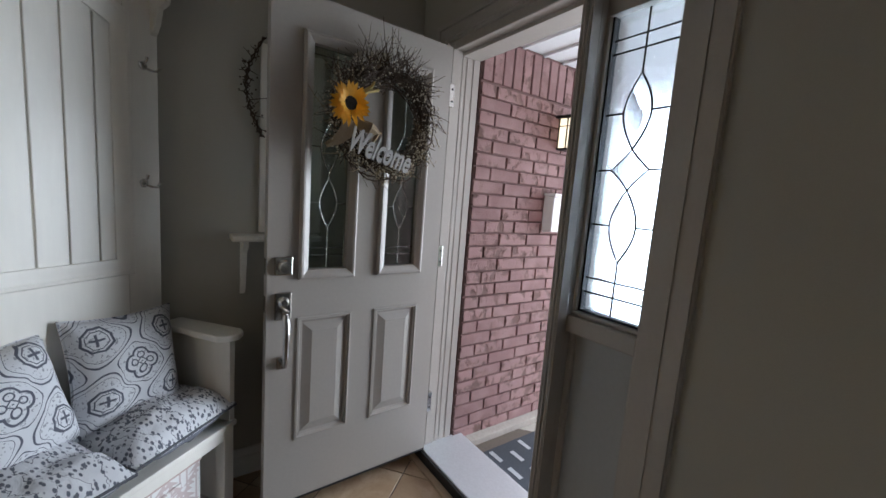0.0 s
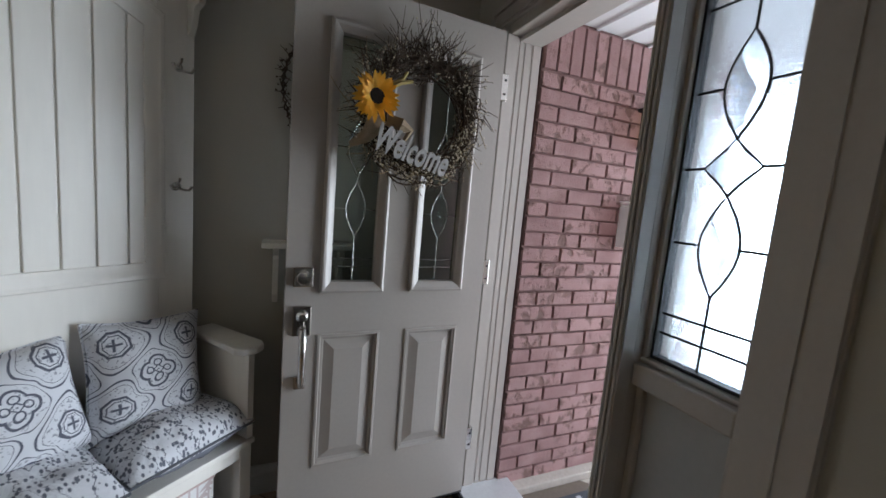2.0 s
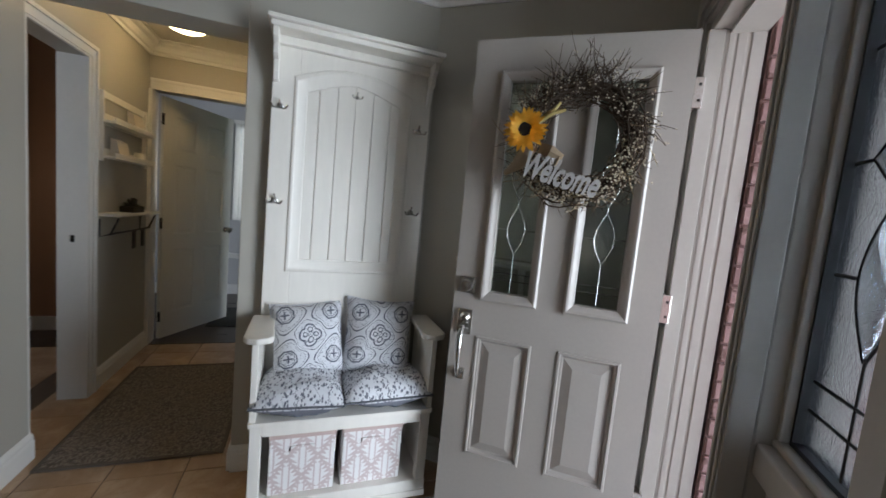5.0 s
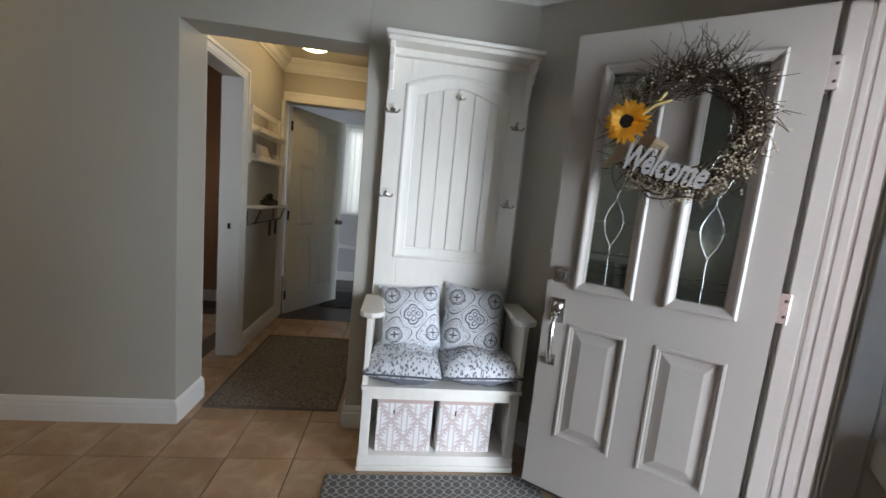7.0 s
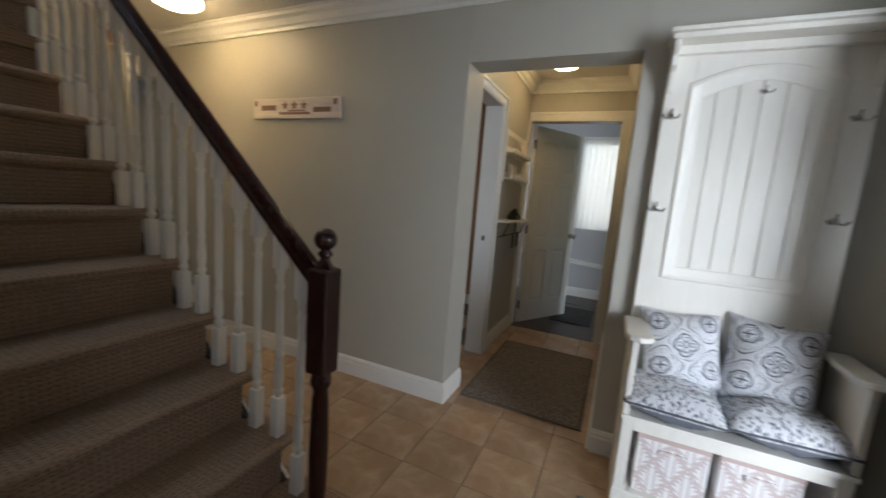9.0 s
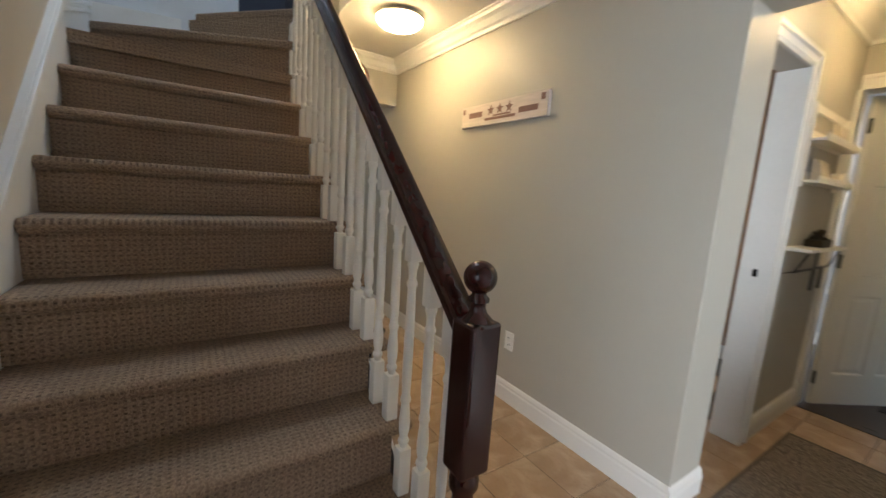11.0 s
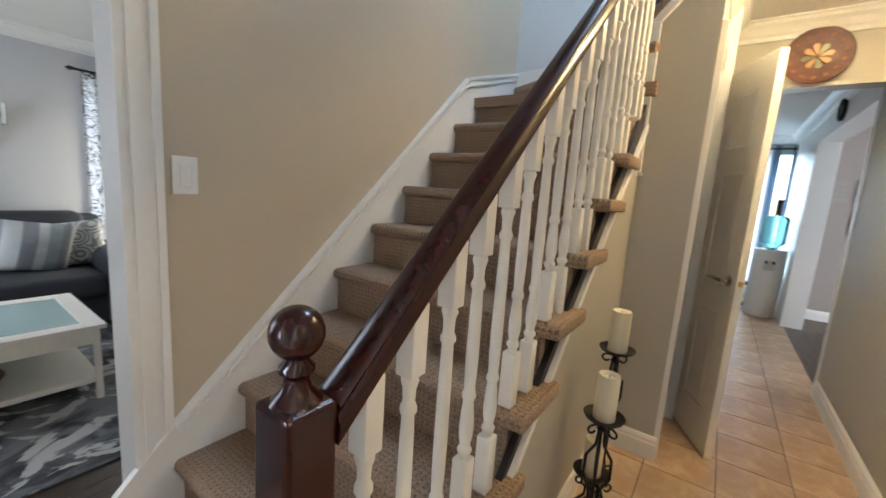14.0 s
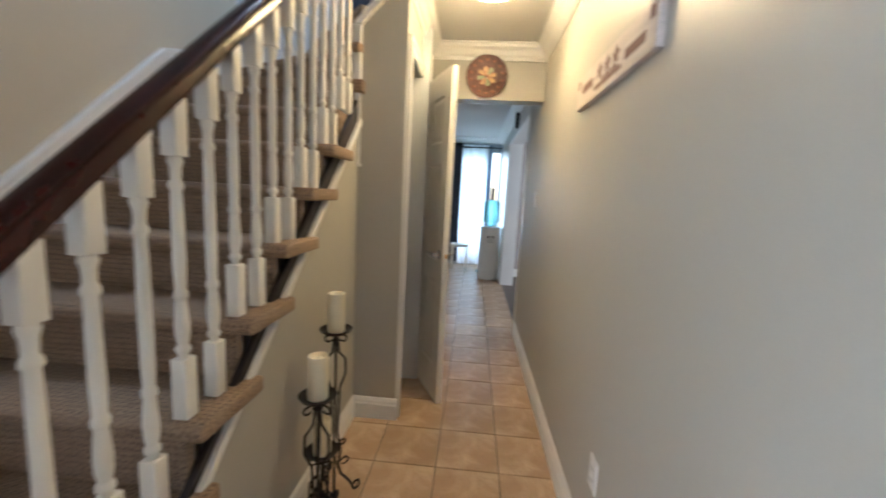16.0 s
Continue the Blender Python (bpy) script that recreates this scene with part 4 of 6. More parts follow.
part("panel_moulding", bm, WHITE_WOOD, tree, smooth=30)
seams = [IX0 + 0.03, 0.96, 1.04, 1.119, 1.201, 1.283, IX1 - 0.03]
for a, b in zip(seams, seams[1:]):
    def top_z(x):
        return IZ1 - 0.04 + 0.062 * math.sin(math.pi * (x - IX0) / (IX1 - IX0))
    part("plank", prism([(a + 0.002, IZ0 + 0.03), (b - 0.002, IZ0 + 0.03), (b - 0.002, top_z(b)), ((a + b) / 2, top_z((a + b) / 2)), (a + 0.002, top_z(a))], "y", TY + 0.008, TY + 0.018), WHITE_WOOD, tree, bevel=0.003)
# crown shelf on brackets
part("crown_shelf", boxes((TX0 - 0.015, TX1 + 0.015, 1.215, 1.40, 2.012, 2.03), (TX0 - 0.005, TX1 + 0.005, 1.235, 1.40, 1.99, 2.012), (TX0, TX1, 1.32, 1.352, 1.955, 1.99)), WHITE_WOOD, tree, "white cornice shelf", bevel=0.004)
for x in (TX0 + 0.004, TX1 - 0.026):
    pts = [(1.352, 1.80), (1.352, 1.99), (1.24, 1.99), (1.245, 1.955), (1.275, 1.94), (1.285, 1.90), (1.315, 1.885), (1.325, 1.84), (1.34, 1.81)]
    part("bracket", prism(pts, "x", x, x + 0.022), WHITE_WOOD, tree, bevel=0.003)


def hook(parent, x, y, z, s=1.0):
    h = part("coat_hook", lathe([(0.014 * s, 0), (0.014 * s, 0.004), (0.008 * s, 0.008)], 14), CHROME, parent, "nickel double coat hook", smooth=True, m=pose(x, y, z, 90, 0, 0))
    for sx in (-1, 1):
        pts = [(0, -0.005 * s, 0.004), (sx * 0.012 * s, -0.012 * s, 0.02), (sx * 0.026 * s, -0.012 * s, 0.03), (sx * 0.034 * s, 0.002 * s, 0.034)]
        part("prong", tube(pts, [0.005 * s, 0.005 * s, 0.004 * s, 0.0055 * s], 8), CHROME, h, smooth=True)
    part("prong", tube([(0, 0.006 * s, 0.004), (0, 0.016 * s, 0.018), (0, 0.028 * s, 0.022)], [0.005 * s, 0.004 * s, 0.005 * s], 8), CHROME, h, smooth=True)


for x, z in ((0.80, 1.705), (0.797, 1.297), (1.425, 1.69), (1.42, 1.297)):
    hook(tree, x, TY, z)
hook(tree, 1.125, TY + 0.006, 1.80, 0.7)
# bench
BY = 1.052
bench = part("bench_frame", boxes((0.772, 0.815, BY, BY + 0.045, 0.08, 0.41), (1.472, 1.515, BY, BY + 0.045, 0.08, 0.41), (0.772, 0.79, BY + 0.045, TY, 0.08, 0.41), (1.497, 1.515, BY + 0.045, TY, 0.08, 0.41), (0.79, 1.497, TY - 0.012, TY, 0.08, 0.40)), WHITE_WOOD, tree, bevel=0.003)
part("seat_board", boxes((0.765, 1.522, BY - 0.008, TY, 0.405, 0.425), (0.815, 1.472, BY + 0.002, BY + 0.022, 0.36, 0.405)), WHITE_WOOD, tree, bevel=0.003)
part("base_board", boxes((0.765, 1.522, BY - 0.004, TY, 0.0, 0.03), (0.768, 1.519, BY, TY, 0.03, 0.08)), WHITE_WOOD, tree, bevel=0.004)
for sx in (0, 1):
    x0, x1 = ((0.735, 0.845), (1.445, 1.555))[sx]
    px0, px1 = ((0.772, 0.792), (1.495, 1.515))[sx]
    part("arm_panel", boxes((px0, px1, BY + 0.03, TY, 0.425, 0.75)), WHITE_WOOD, tree, bevel=0.003)
    part("arm_post", boxes((px0 - 0.004 * (1 - sx), px1 + 0.004 * sx, BY, BY + 0.035, 0.425, 0.75)), WHITE_WOOD, tree, bevel=0.003)
    xm = (x0 + x1) / 2
    pts = [(x0, TY), (x0, BY + 0.01), (x0 + 0.015, BY - 0.02), (xm, BY - 0.035), (x1 - 0.015, BY - 0.02), (x1, BY + 0.01), (x1 - 0.02, TY)]
    if sx:
        pts = [(x0 + 0.02, TY)] + pts[1:6] + [(x1, TY)]
    part("arm_rest", prism(pts, "z", 0.75, 0.775), WHITE_WOOD, tree, bevel=0.006)

# ---- foyer things ----
rnd = random.Random(4)


def pillow_bm(w, h, t, seed, n=22, wrinkle=0.004, pinch=0.04):
    """A stuffed pillow standing in the xz plane, base at z = 0."""
    bm = bmesh.new()
    grid = {}
    for side in (-1, 1):
        for i in range(n + 1):
            for j in range(n + 1):
                u, v = 2 * i / n - 1, 2 * j / n - 1
                edge = abs(u) > 0.999 or abs(v) > 0.999
                if edge and (0, i, j) in grid:
                    grid[side, i, j] = grid[0, i, j]
                    continue
                puff = ((1 - abs(u) ** 2.6) * (1 - abs(v) ** 2.6)) ** 0.55 if not edge else 0
                x = u * w / 2 * (1 - pinch * (1 - v * v) * 0.9)
                z = (v * h / 2) * (1 - pinch * (1 - u * u) * 0.9) + h / 2
                nz = noise.noise((x * 9 + seed, z * 9, side * 3.1)) * wrinkle * 2 + noise.noise((x * 28, z * 28 + seed, side)) * wrinkle
                vt = bm.verts.new((x, side * (t / 2 * puff) + nz * (0.3 + puff), z))
                grid[side, i, j] = vt
                if edge:
                    grid[0, i, j] = vt
    for side in (-1, 1):
        for i in range(n):
            for j in range(n):
                bm.faces.new([grid[side, i, j], grid[side, i + 1, j], grid[side, i + 1, j + 1], grid[side, i, j + 1]])
    return bm


def edge_path(w, h, pinch=0.04, n=22):
    pts = []
    for k in range(4 * n + 1):
        q, r = divmod(k, n)
        s = 2 * r / n - 1
        u, v = ((s, -1), (1, s), (-s, 1), (-1, -s), (s, -1))[q]
        pts.append((u * w / 2 * (1 - pinch * (1 - v * v) * 0.9), 0, v * h / 2 * (1 - pinch * (1 - u * u) * 0.9) + h / 2))
    return pts


PIPING = mat("slate_piping", (0.10, 0.105, 0.12), 0.9, scale=200, var=0.2)
SLATE = mat("slate_cloth", (0.20, 0.21, 0.24), 0.95, scale=300, var=0.15, bump=0.3)
for i, (x, w, turn, lean) in enumerate(((0.995, 0.32, 7, -19), (1.28, 0.325, -5, -14))):
    p = single("throw_pillow", pillow_bm(w, (0.345, 0.36)[i], 0.17, 3.7 * i, pinch=0.1), MEDALLION, "cream throw pillow with slate medallion print on the bench", "pillow", pose(x, 1.235, 0.515, lean, (-4, 3)[i], turn), smooth=60, group="medallion pillows")
    part("piping", tube(edge_path(w, (0.345, 0.36)[i], 0.1), 0.004, 6), MEDALLION, p)
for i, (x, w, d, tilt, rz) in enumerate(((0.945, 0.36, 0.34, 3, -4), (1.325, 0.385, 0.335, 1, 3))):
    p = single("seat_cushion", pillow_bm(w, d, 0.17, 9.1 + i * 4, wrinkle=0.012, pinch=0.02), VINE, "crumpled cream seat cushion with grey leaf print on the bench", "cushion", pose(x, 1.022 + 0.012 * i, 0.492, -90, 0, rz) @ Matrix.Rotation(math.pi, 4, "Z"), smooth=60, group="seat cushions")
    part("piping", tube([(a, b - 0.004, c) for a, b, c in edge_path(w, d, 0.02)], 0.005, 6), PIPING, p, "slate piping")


def basket(x0, x1, z0, z1, y0, y1, label):
    t = thing("storage_basket", pose((x0 + x1) / 2, y0, z0), label, "basket", "fabric baskets")
    w, h, d = (x1 - x0) / 2, z1 - z0, y1 - y0
    part("basket_body", boxes((-w, w, 0, 0.012, 0, h), (-w, w, d - 0.012, d, 0, h), (-w, -w + 0.012, 0.012, d - 0.012, 0, h), (w - 0.012, w, 0.012, d - 0.012, 0, h), (-w + 0.012, w - 0.012, 0.012, d - 0.012, 0, 0.012)), DAMASK, t, bevel=0.005)
    part("rim", boxes((-w - 0.002, w + 0.002, -0.003, 0.0, h - 0.018, h + 0.001)), mat("basket_rim", (0.55, 0.42, 0.38), 0.9, scale=200, var=0.1), t, bevel=0.001)
    part("handle_strap", boxes((-0.05, 0.05, -0.008, -0.003, h - 0.075, h - 0.05)), DAMASK, t, bevel=0.002)


basket(0.845, 1.108, 0.08, 0.345, 1.085, 1.33, "pink and white damask fabric basket under the bench")
basket(1.14, 1.402, 0.08, 0.345, 1.088, 1.33, "pink and white damask fabric basket, slightly open, under the bench")

rug = single("door_mat", boxes((0.637, 1.62, 0.40, 1.02, 0.001, 0.011)), SCROLL, "grey scroll-patterned mat on the tiles before the bench", "mat", bevel=0.003)
single("hall_runner", boxes((-0.14, 0.60, 1.55, 2.68, 0.001, 0.010)), RUNNER, "grey-brown woven runner on the back hall tiles", "rug", bevel=0.003)
part("edge_binding", boxes((-0.146, -0.128, 1.544, 2.686, 0.0015, 0.012), (0.588, 0.606, 1.544, 2.686, 0.0015, 0.012), (-0.128, 0.588, 1.544, 1.562, 0.0015, 0.012), (-0.128, 0.588, 2.668, 2.686, 0.0015, 0.012)), mat("runner_binding", (0.13, 0.11, 0.09), 0.95, scale=300, var=0.2, bump=0.4), bpy.data.objects["hall_runner"], "dark bound edge", bevel=0.002)


# wreath on the door
wreath = thing("wreath", door.matrix_basis @ pose(0.338, 0.02, 1.60), "twig wreath with berries, sunflower and welcome sign on the door", "wreath")
TWIG = mat("twig_brown", (0.055, 0.034, 0.02), 0.85, scale=60, var=0.35, bump=0.3)
BERRY = mat("pip_berry", (0.52, 0.45, 0.33), 0.5, scale=30, var=0.3)
STRAW = mat("twig_straw", (0.30, 0.235, 0.14), 0.85, scale=60, var=0.35)
tw, st, be = bmesh.new(), bmesh.new(), bmesh.new()
RW = 0.170
for i in range(80):
    a0 = rnd.uniform(0, 2 * math.pi)
    span = rnd.uniform(1.2, 2.6)
    r0, y0 = RW + rnd.gauss(0, 0.024), rnd.uniform(0.01, 0.055)
    pts = [(r0 * math.cos(a0 + span * k / 12) + rnd.gauss(0, 0.004), y0 + rnd.gauss(0, 0.004), (r0 + 0.01 * math.sin(k)) * math.sin(a0 + span * k / 12)) for k in range(13)]
    tube(pts, 0.0026, 5, tw)
for i in range(720):
    a = rnd.uniform(0, 2 * math.pi)
    up = max(0.0, math.sin(a)) ** 1.5
    right = max(0.0, math.cos(a)) ** 3
    L = rnd.uniform(0.03, 0.06) + (up * rnd.uniform(0.02, 0.12) if rnd.random() < 0.6 else 0) + right * rnd.uniform(0, 0.06)
    b = a + rnd.gauss(0.95, 0.55) * (1 if rnd.random() < 0.7 else -1)
    p = Vector((RW * math.cos(a), rnd.uniform(0.015, 0.055), RW * math.sin(a))) + Vector((rnd.gauss(0, 0.024), 0, rnd.gauss(0, 0.024)))
    d = Vector((math.cos(b) + right * 0.4, rnd.uniform(0.0, 0.5), math.sin(b) + up * 0.7)).normalized()
    q = p + d * L * 0.5 + Vector((rnd.gauss(0, 0.006), rnd.gauss(0, 0.004), rnd.gauss(0, 0.006)))
    e = p + d * L + Vector((rnd.gauss(0, 0.010), 0.004, rnd.gauss(0, 0.010)))
    for v in (q, e):
        v.y = max(v.y, 0.004)
    tube([p, q, e], [0.0018, 0.0014, 0.0008], 4, tw if (rnd.random() < 0.62 or up > 0.3) else st)
    for s in range(2 if up > 0.2 else 1):
        f = q + Vector((rnd.gauss(0, 0.018), rnd.uniform(0, 0.012), rnd.gauss(0, 0.018) + up * 0.015))
        f.y = max(f.y, 0.003)
        tube([q, f], [0.0012, 0.0007], 4, tw)
    for s in range(2 if up < 0.5 else 1):
        c = p.lerp(e, rnd.random()) + Vector((rnd.gauss(0, 0.007), rnd.uniform(0.002, 0.012), rnd.gauss(0, 0.007)))
        bmesh.ops.create_icosphere(be, subdivisions=1, radius=rnd.uniform(0.0020, 0.0038), matrix=Matrix.Translation(c))
tagged(part("twig_tangle", tw, TWIG, wreath), kind="stuff")
tagged(part("straw_spray", st, STRAW, wreath), kind="stuff")
tagged(part("berry_spray", be, BERRY, wreath, smooth=True), kind="stuff")
# sunflower
FX, FZ = 0.180, 0.022
petal_m = mat("sunflower_petal", (0.86, 0.50, 0.05), 0.6, scale=30, var=0.18, stretch=(1, 1, 4))
flower = part("flower_head", lathe([(0.022, 0.0), (0.027, 0.016), (0.022, 0.024), (0.0005, 0.026)], 20), mat("sunflower_eye", (0.012, 0.007, 0.004), 0.95, scale=300, var=0.4, bump=1.0), wreath, "dark sunflower centre", smooth=True, m=pose(FX, 0.095, FZ, -90, 0, 0))
for ringi, (nn, ln, tiltp) in enumerate(((24, 0.062, 8), (22, 0.054, 20), (16, 0.044, 32))):
    for i in range(nn):
        bm = bmesh.new()
        prof = [(0.0, 0.003), (0.25, 0.006), (0.55, 0.008), (0.8, 0.006), (1.0, 0.0008)]
        rows = []
        for f, w in prof:
            x = 0.016 + f * ln
            zc = 0.004 * math.sin(f * 3)
            rows.append([bm.verts.new((x, -w, zc)), bm.verts.new((x, 0, zc - 0.002)), bm.verts.new((x, w, zc))])
        for a, b in zip(rows, rows[1:]):
            for j in range(2):
                bm.faces.new((a[j], b[j], b[j + 1], a[j + 1]))
        bmesh.ops.solidify(bm, geom=bm.faces[:], thickness=0.001)
        ang = 360 * i / nn + rnd.uniform(-7, 7)
        part("petal", bm, petal_m, flower, "golden petal" if i == 0 else "", smooth=True, m=pose(0, 0, 0.002 + 0.002 * ringi, 0, 0, ang) @ pose(0, 0, 0, 0, -tiltp + rnd.uniform(-8, 8), 0))
BURLAP = mat("burlap", (0.42, 0.32, 0.21), 0.95, scale=260, var=0.25, bump=0.6)
RIBBONS = (([(0.16, 0.06, -0.02), (0.18, 0.085, -0.07), (0.205, 0.08, -0.10), (0.245, 0.06, -0.125)], 0.028), ([(0.13, 0.06, -0.03), (0.09, 0.09, -0.045), (0.055, 0.08, -0.06), (0.07, 0.07, -0.09)], 0.022),
           ([(0.15, 0.06, 0.05), (0.10, 0.08, 0.085), (0.055, 0.07, 0.10)], 0.008), ([(0.15, 0.06, 0.06), (0.09, 0.08, 0.10), (0.075, 0.07, 0.125)], 0.007))
for pts, w in RIBBONS:
    bm = bmesh.new()
    rows = []
    for i, p in enumerate(pts):
        p = Vector(p)
        d = (Vector(pts[min(i + 1, len(pts) - 1)]) - Vector(pts[max(i - 1, 0)])).normalized()
        s = d.cross(Vector((0, 1, 0))).normalized() * w / 1.0 * (0.6 + 0.4 * math.sin(i + 1))
        rows.append([bm.verts.new(p + s), bm.verts.new(p + Vector((0, 0.008, 0))), bm.verts.new(p - s)])
    for a, b in zip(rows, rows[1:]):
        for j in range(2):
            bm.faces.new((a[j], b[j], b[j + 1], a[j + 1]))
    bmesh.ops.solidify(bm, geom=bm.faces[:], thickness=0.002)
    part("ribbon_tail", bm, BURLAP if w > 0.01 else mat("dried_leaf", (0.50, 0.40, 0.16), 0.8, var=0.2), wreath, "burlap ribbon" if w > 0.01 else "dried leaf", smooth=True)


def lettering(text, size, depth, shear=0.0, bold=0.0, align="LEFT"):
    cu = bpy.data.curves.new("lettering", "FONT")
    cu.body, cu.size, cu.extrude, cu.shear, cu.offset, cu.align_x = text, size, depth, shear, bold, align
    ob = bpy.data.objects.new("lettering", cu)
    scene.collection.objects.link(ob)
    me = bpy.data.meshes.new_from_object(ob.evaluated_get(bpy.context.evaluated_depsgraph_get()))
    bpy.data.objects.remove(ob)
    return me


SIGN_GREY = mat("weathered_grey_wood", (0.42, 0.40, 0.385), 0.8, scale=50, var=0.2, bump=0.3)
me = lettering("Welcome", 0.100, 0.003, 0.22, 0.0026)
me.name = "welcome_letters"
me.materials.clear()
me.materials.append(SIGN_GREY)
wl_ob = new("welcome_letters", me)
wl_ob.parent = wreath
wl_ob.matrix_basis = pose(0.186, 0.10, -0.128, 90, 0, 180) @ pose(0, 0, 0, 0, 0, -14) @ Matrix.Diagonal((0.66, 1.2, 1, 1))
tagged(wl_ob, "grey wooden lettering reading Welcome")

# shelf and vine on the wall behind the door
rack = thing("wall_shelf", D @ pose(-0.269, -0.80, 1.09), "small white bracket shelf with a vine garland on the wall", "shelf")
part("shelf_board", boxes((0, 0.11, -0.07, 0.28, 0.0, 0.022)), WHITE_WOOD, rack, bevel=0.003)
for y in (-0.03, 0.22):
    part("shelf_bracket", prism([(0, -0.24), (0, 0.0), (0.09, 0.0), (0.085, -0.03), (0.05, -0.05), (0.035, -0.12), (0.02, -0.2)], "y", y, y + 0.022), WHITE_WOOD, rack, bevel=0.003)
part("back_board", boxes((0.0, 0.016, 0.04, 0.30, 0.03, 0.80)), WHITE_WOOD, rack, bevel=0.003)
vine = thing("vine_garland", D @ pose(-0.269, -0.80, 1.55), "dry twig vine garland hanging on the wall", "garland")
bm = bmesh.new()
for s in range(4):
    pts = [(0.02 + 0.008 * math.sin(2.1 * k + s), 0.05 - 0.065 * math.sin(math.pi * k / 14) + 0.008 * math.sin(3 * k + 2 * s), 0.36 - 0.028 * k) for k in range(15)]
    tube(pts, 0.003, 5, bm)
    for k in range(2, 14):
        q = Vector(pts[k])
        tube([q, q + Vector((rnd.uniform(0, 0.02), rnd.gauss(0, 0.022), rnd.gauss(0, 0.018)))], [0.002, 0.0009], 4, bm)
        bmesh.ops.create_icosphere(bm, subdivisions=1, radius=0.004, matrix=Matrix.Translation(q + Vector((0.006, rnd.gauss(0, 0.014), rnd.gauss(0, 0.01)))))
part("vine_tangle", bm, TWIG, vine)

# wall sign in the hall
sign = thing("wall_sign", pose(-1.467, WY, 1.79), "whitewashed plank sign with faded lettering on the hall wall", "sign")
part("board", boxes((-0.392, 0.392, -0.022, 0.0, -0.068, 0.068)), mat("whitewashed_plank", (0.60, 0.53, 0.485), 0.8, scale=30, var=0.18, bump=0.3, stretch=(0.3, 1, 3)), sign, bevel=0.003)
INK = mat("faded_brown_ink", (0.22, 0.13, 0.11), 0.9, scale=80, var=0.3)
for x0, x1, z0, z1 in ((-0.31, -0.17, -0.012, 0.022), (0.17, 0.32, -0.028, 0.004), (-0.14, 0.14, -0.042, -0.026), (-0.06, 0.1, -0.022, -0.012), (-0.38, -0.355, 0.02, 0.055), (0.34, 0.37, 0.02, 0.055)):
    part("lettering_bar", boxes((x0, x1, -0.0235, -0.022, z0, z1)), INK, sign)
for x in (-0.085, 0.0, 0.085):
    star = [(x + (0.034 if i % 2 == 0 else 0.015) * math.sin(math.pi * i / 5), 0.018 + (0.034 if i % 2 == 0 else 0.015) * math.cos(math.pi * i / 5)) for i in range(10)]
    part("star", prism(star, "y", -0.024, -0.022), INK, sign)


def switch(name, m, label, kind="switch"):
    t = thing(name, m, label, "wall plate")
    part("plate", boxes((-0.036, 0.036, -0.006, 0, -0.058, 0.058)), TRIM, t, bevel=0.003)
    if kind == "switch":
        part("rocker", boxes((-0.017, 0.017, -0.010, -0.005, -0.034, 0.034)), TRIM, t, bevel=0.003)
    else:
        for z in (-0.022, 0.022):
            o = part("socket", boxes((-0.017, 0.017, -0.008, -0.005, z - 0.015, z + 0.015)), TRIM, t, bevel=0.004)
            part("slot", boxes((-0.008, -0.005, -0.0085, -0.0075, z - 0.006, z + 0.006), (0.005, 0.008, -0.0085, -0.0075, z - 0.006, z + 0.006)), BLACK, o)


switch("light_switch", pose(-0.398, -0.69, 1.293, 0, 0, 180), "white rocker switch on the tan stair wall")
switch("light_switch", pose(-2.955, WY, 1.315), "white rocker switch on the hall wall")
switch("wall_outlet", pose(-1.213, WY, 0.39), "white double outlet low on the hall wall", "outlet")


def flush_lamp(name, m, r, label, shade=SHADE_GLOW):
    t = thing(name, m, label, "ceiling lamp")
    part("lamp_base", lathe([(r * 0.5, -0.03), (r * 1.02, -0.028), (r * 1.04, -0.012), (r * 0.95, 0.0)], 32), CHROME, t, "brushed metal rim", smooth=True)
    part("glass_dome", lathe([(r * math.sin(a) + 0.0005, -0.028 - 0.070 * r / 0.16 * math.cos(a)) for a in [math.pi / 2 * i / 10 for i in range(11)]], 32), shade, t, "lit frosted glass dome", smooth=True)


flush_lamp("ceiling_light", pose(-2.065, 0.96, CH), 0.155, "lit flush ceiling light with frosted dome over the hall")
flush_lamp("ceiling_light", pose(0.12, 2.59, CH), 0.12, "lit flush ceiling light with frosted dome over the back hall", BACK_GLOW)


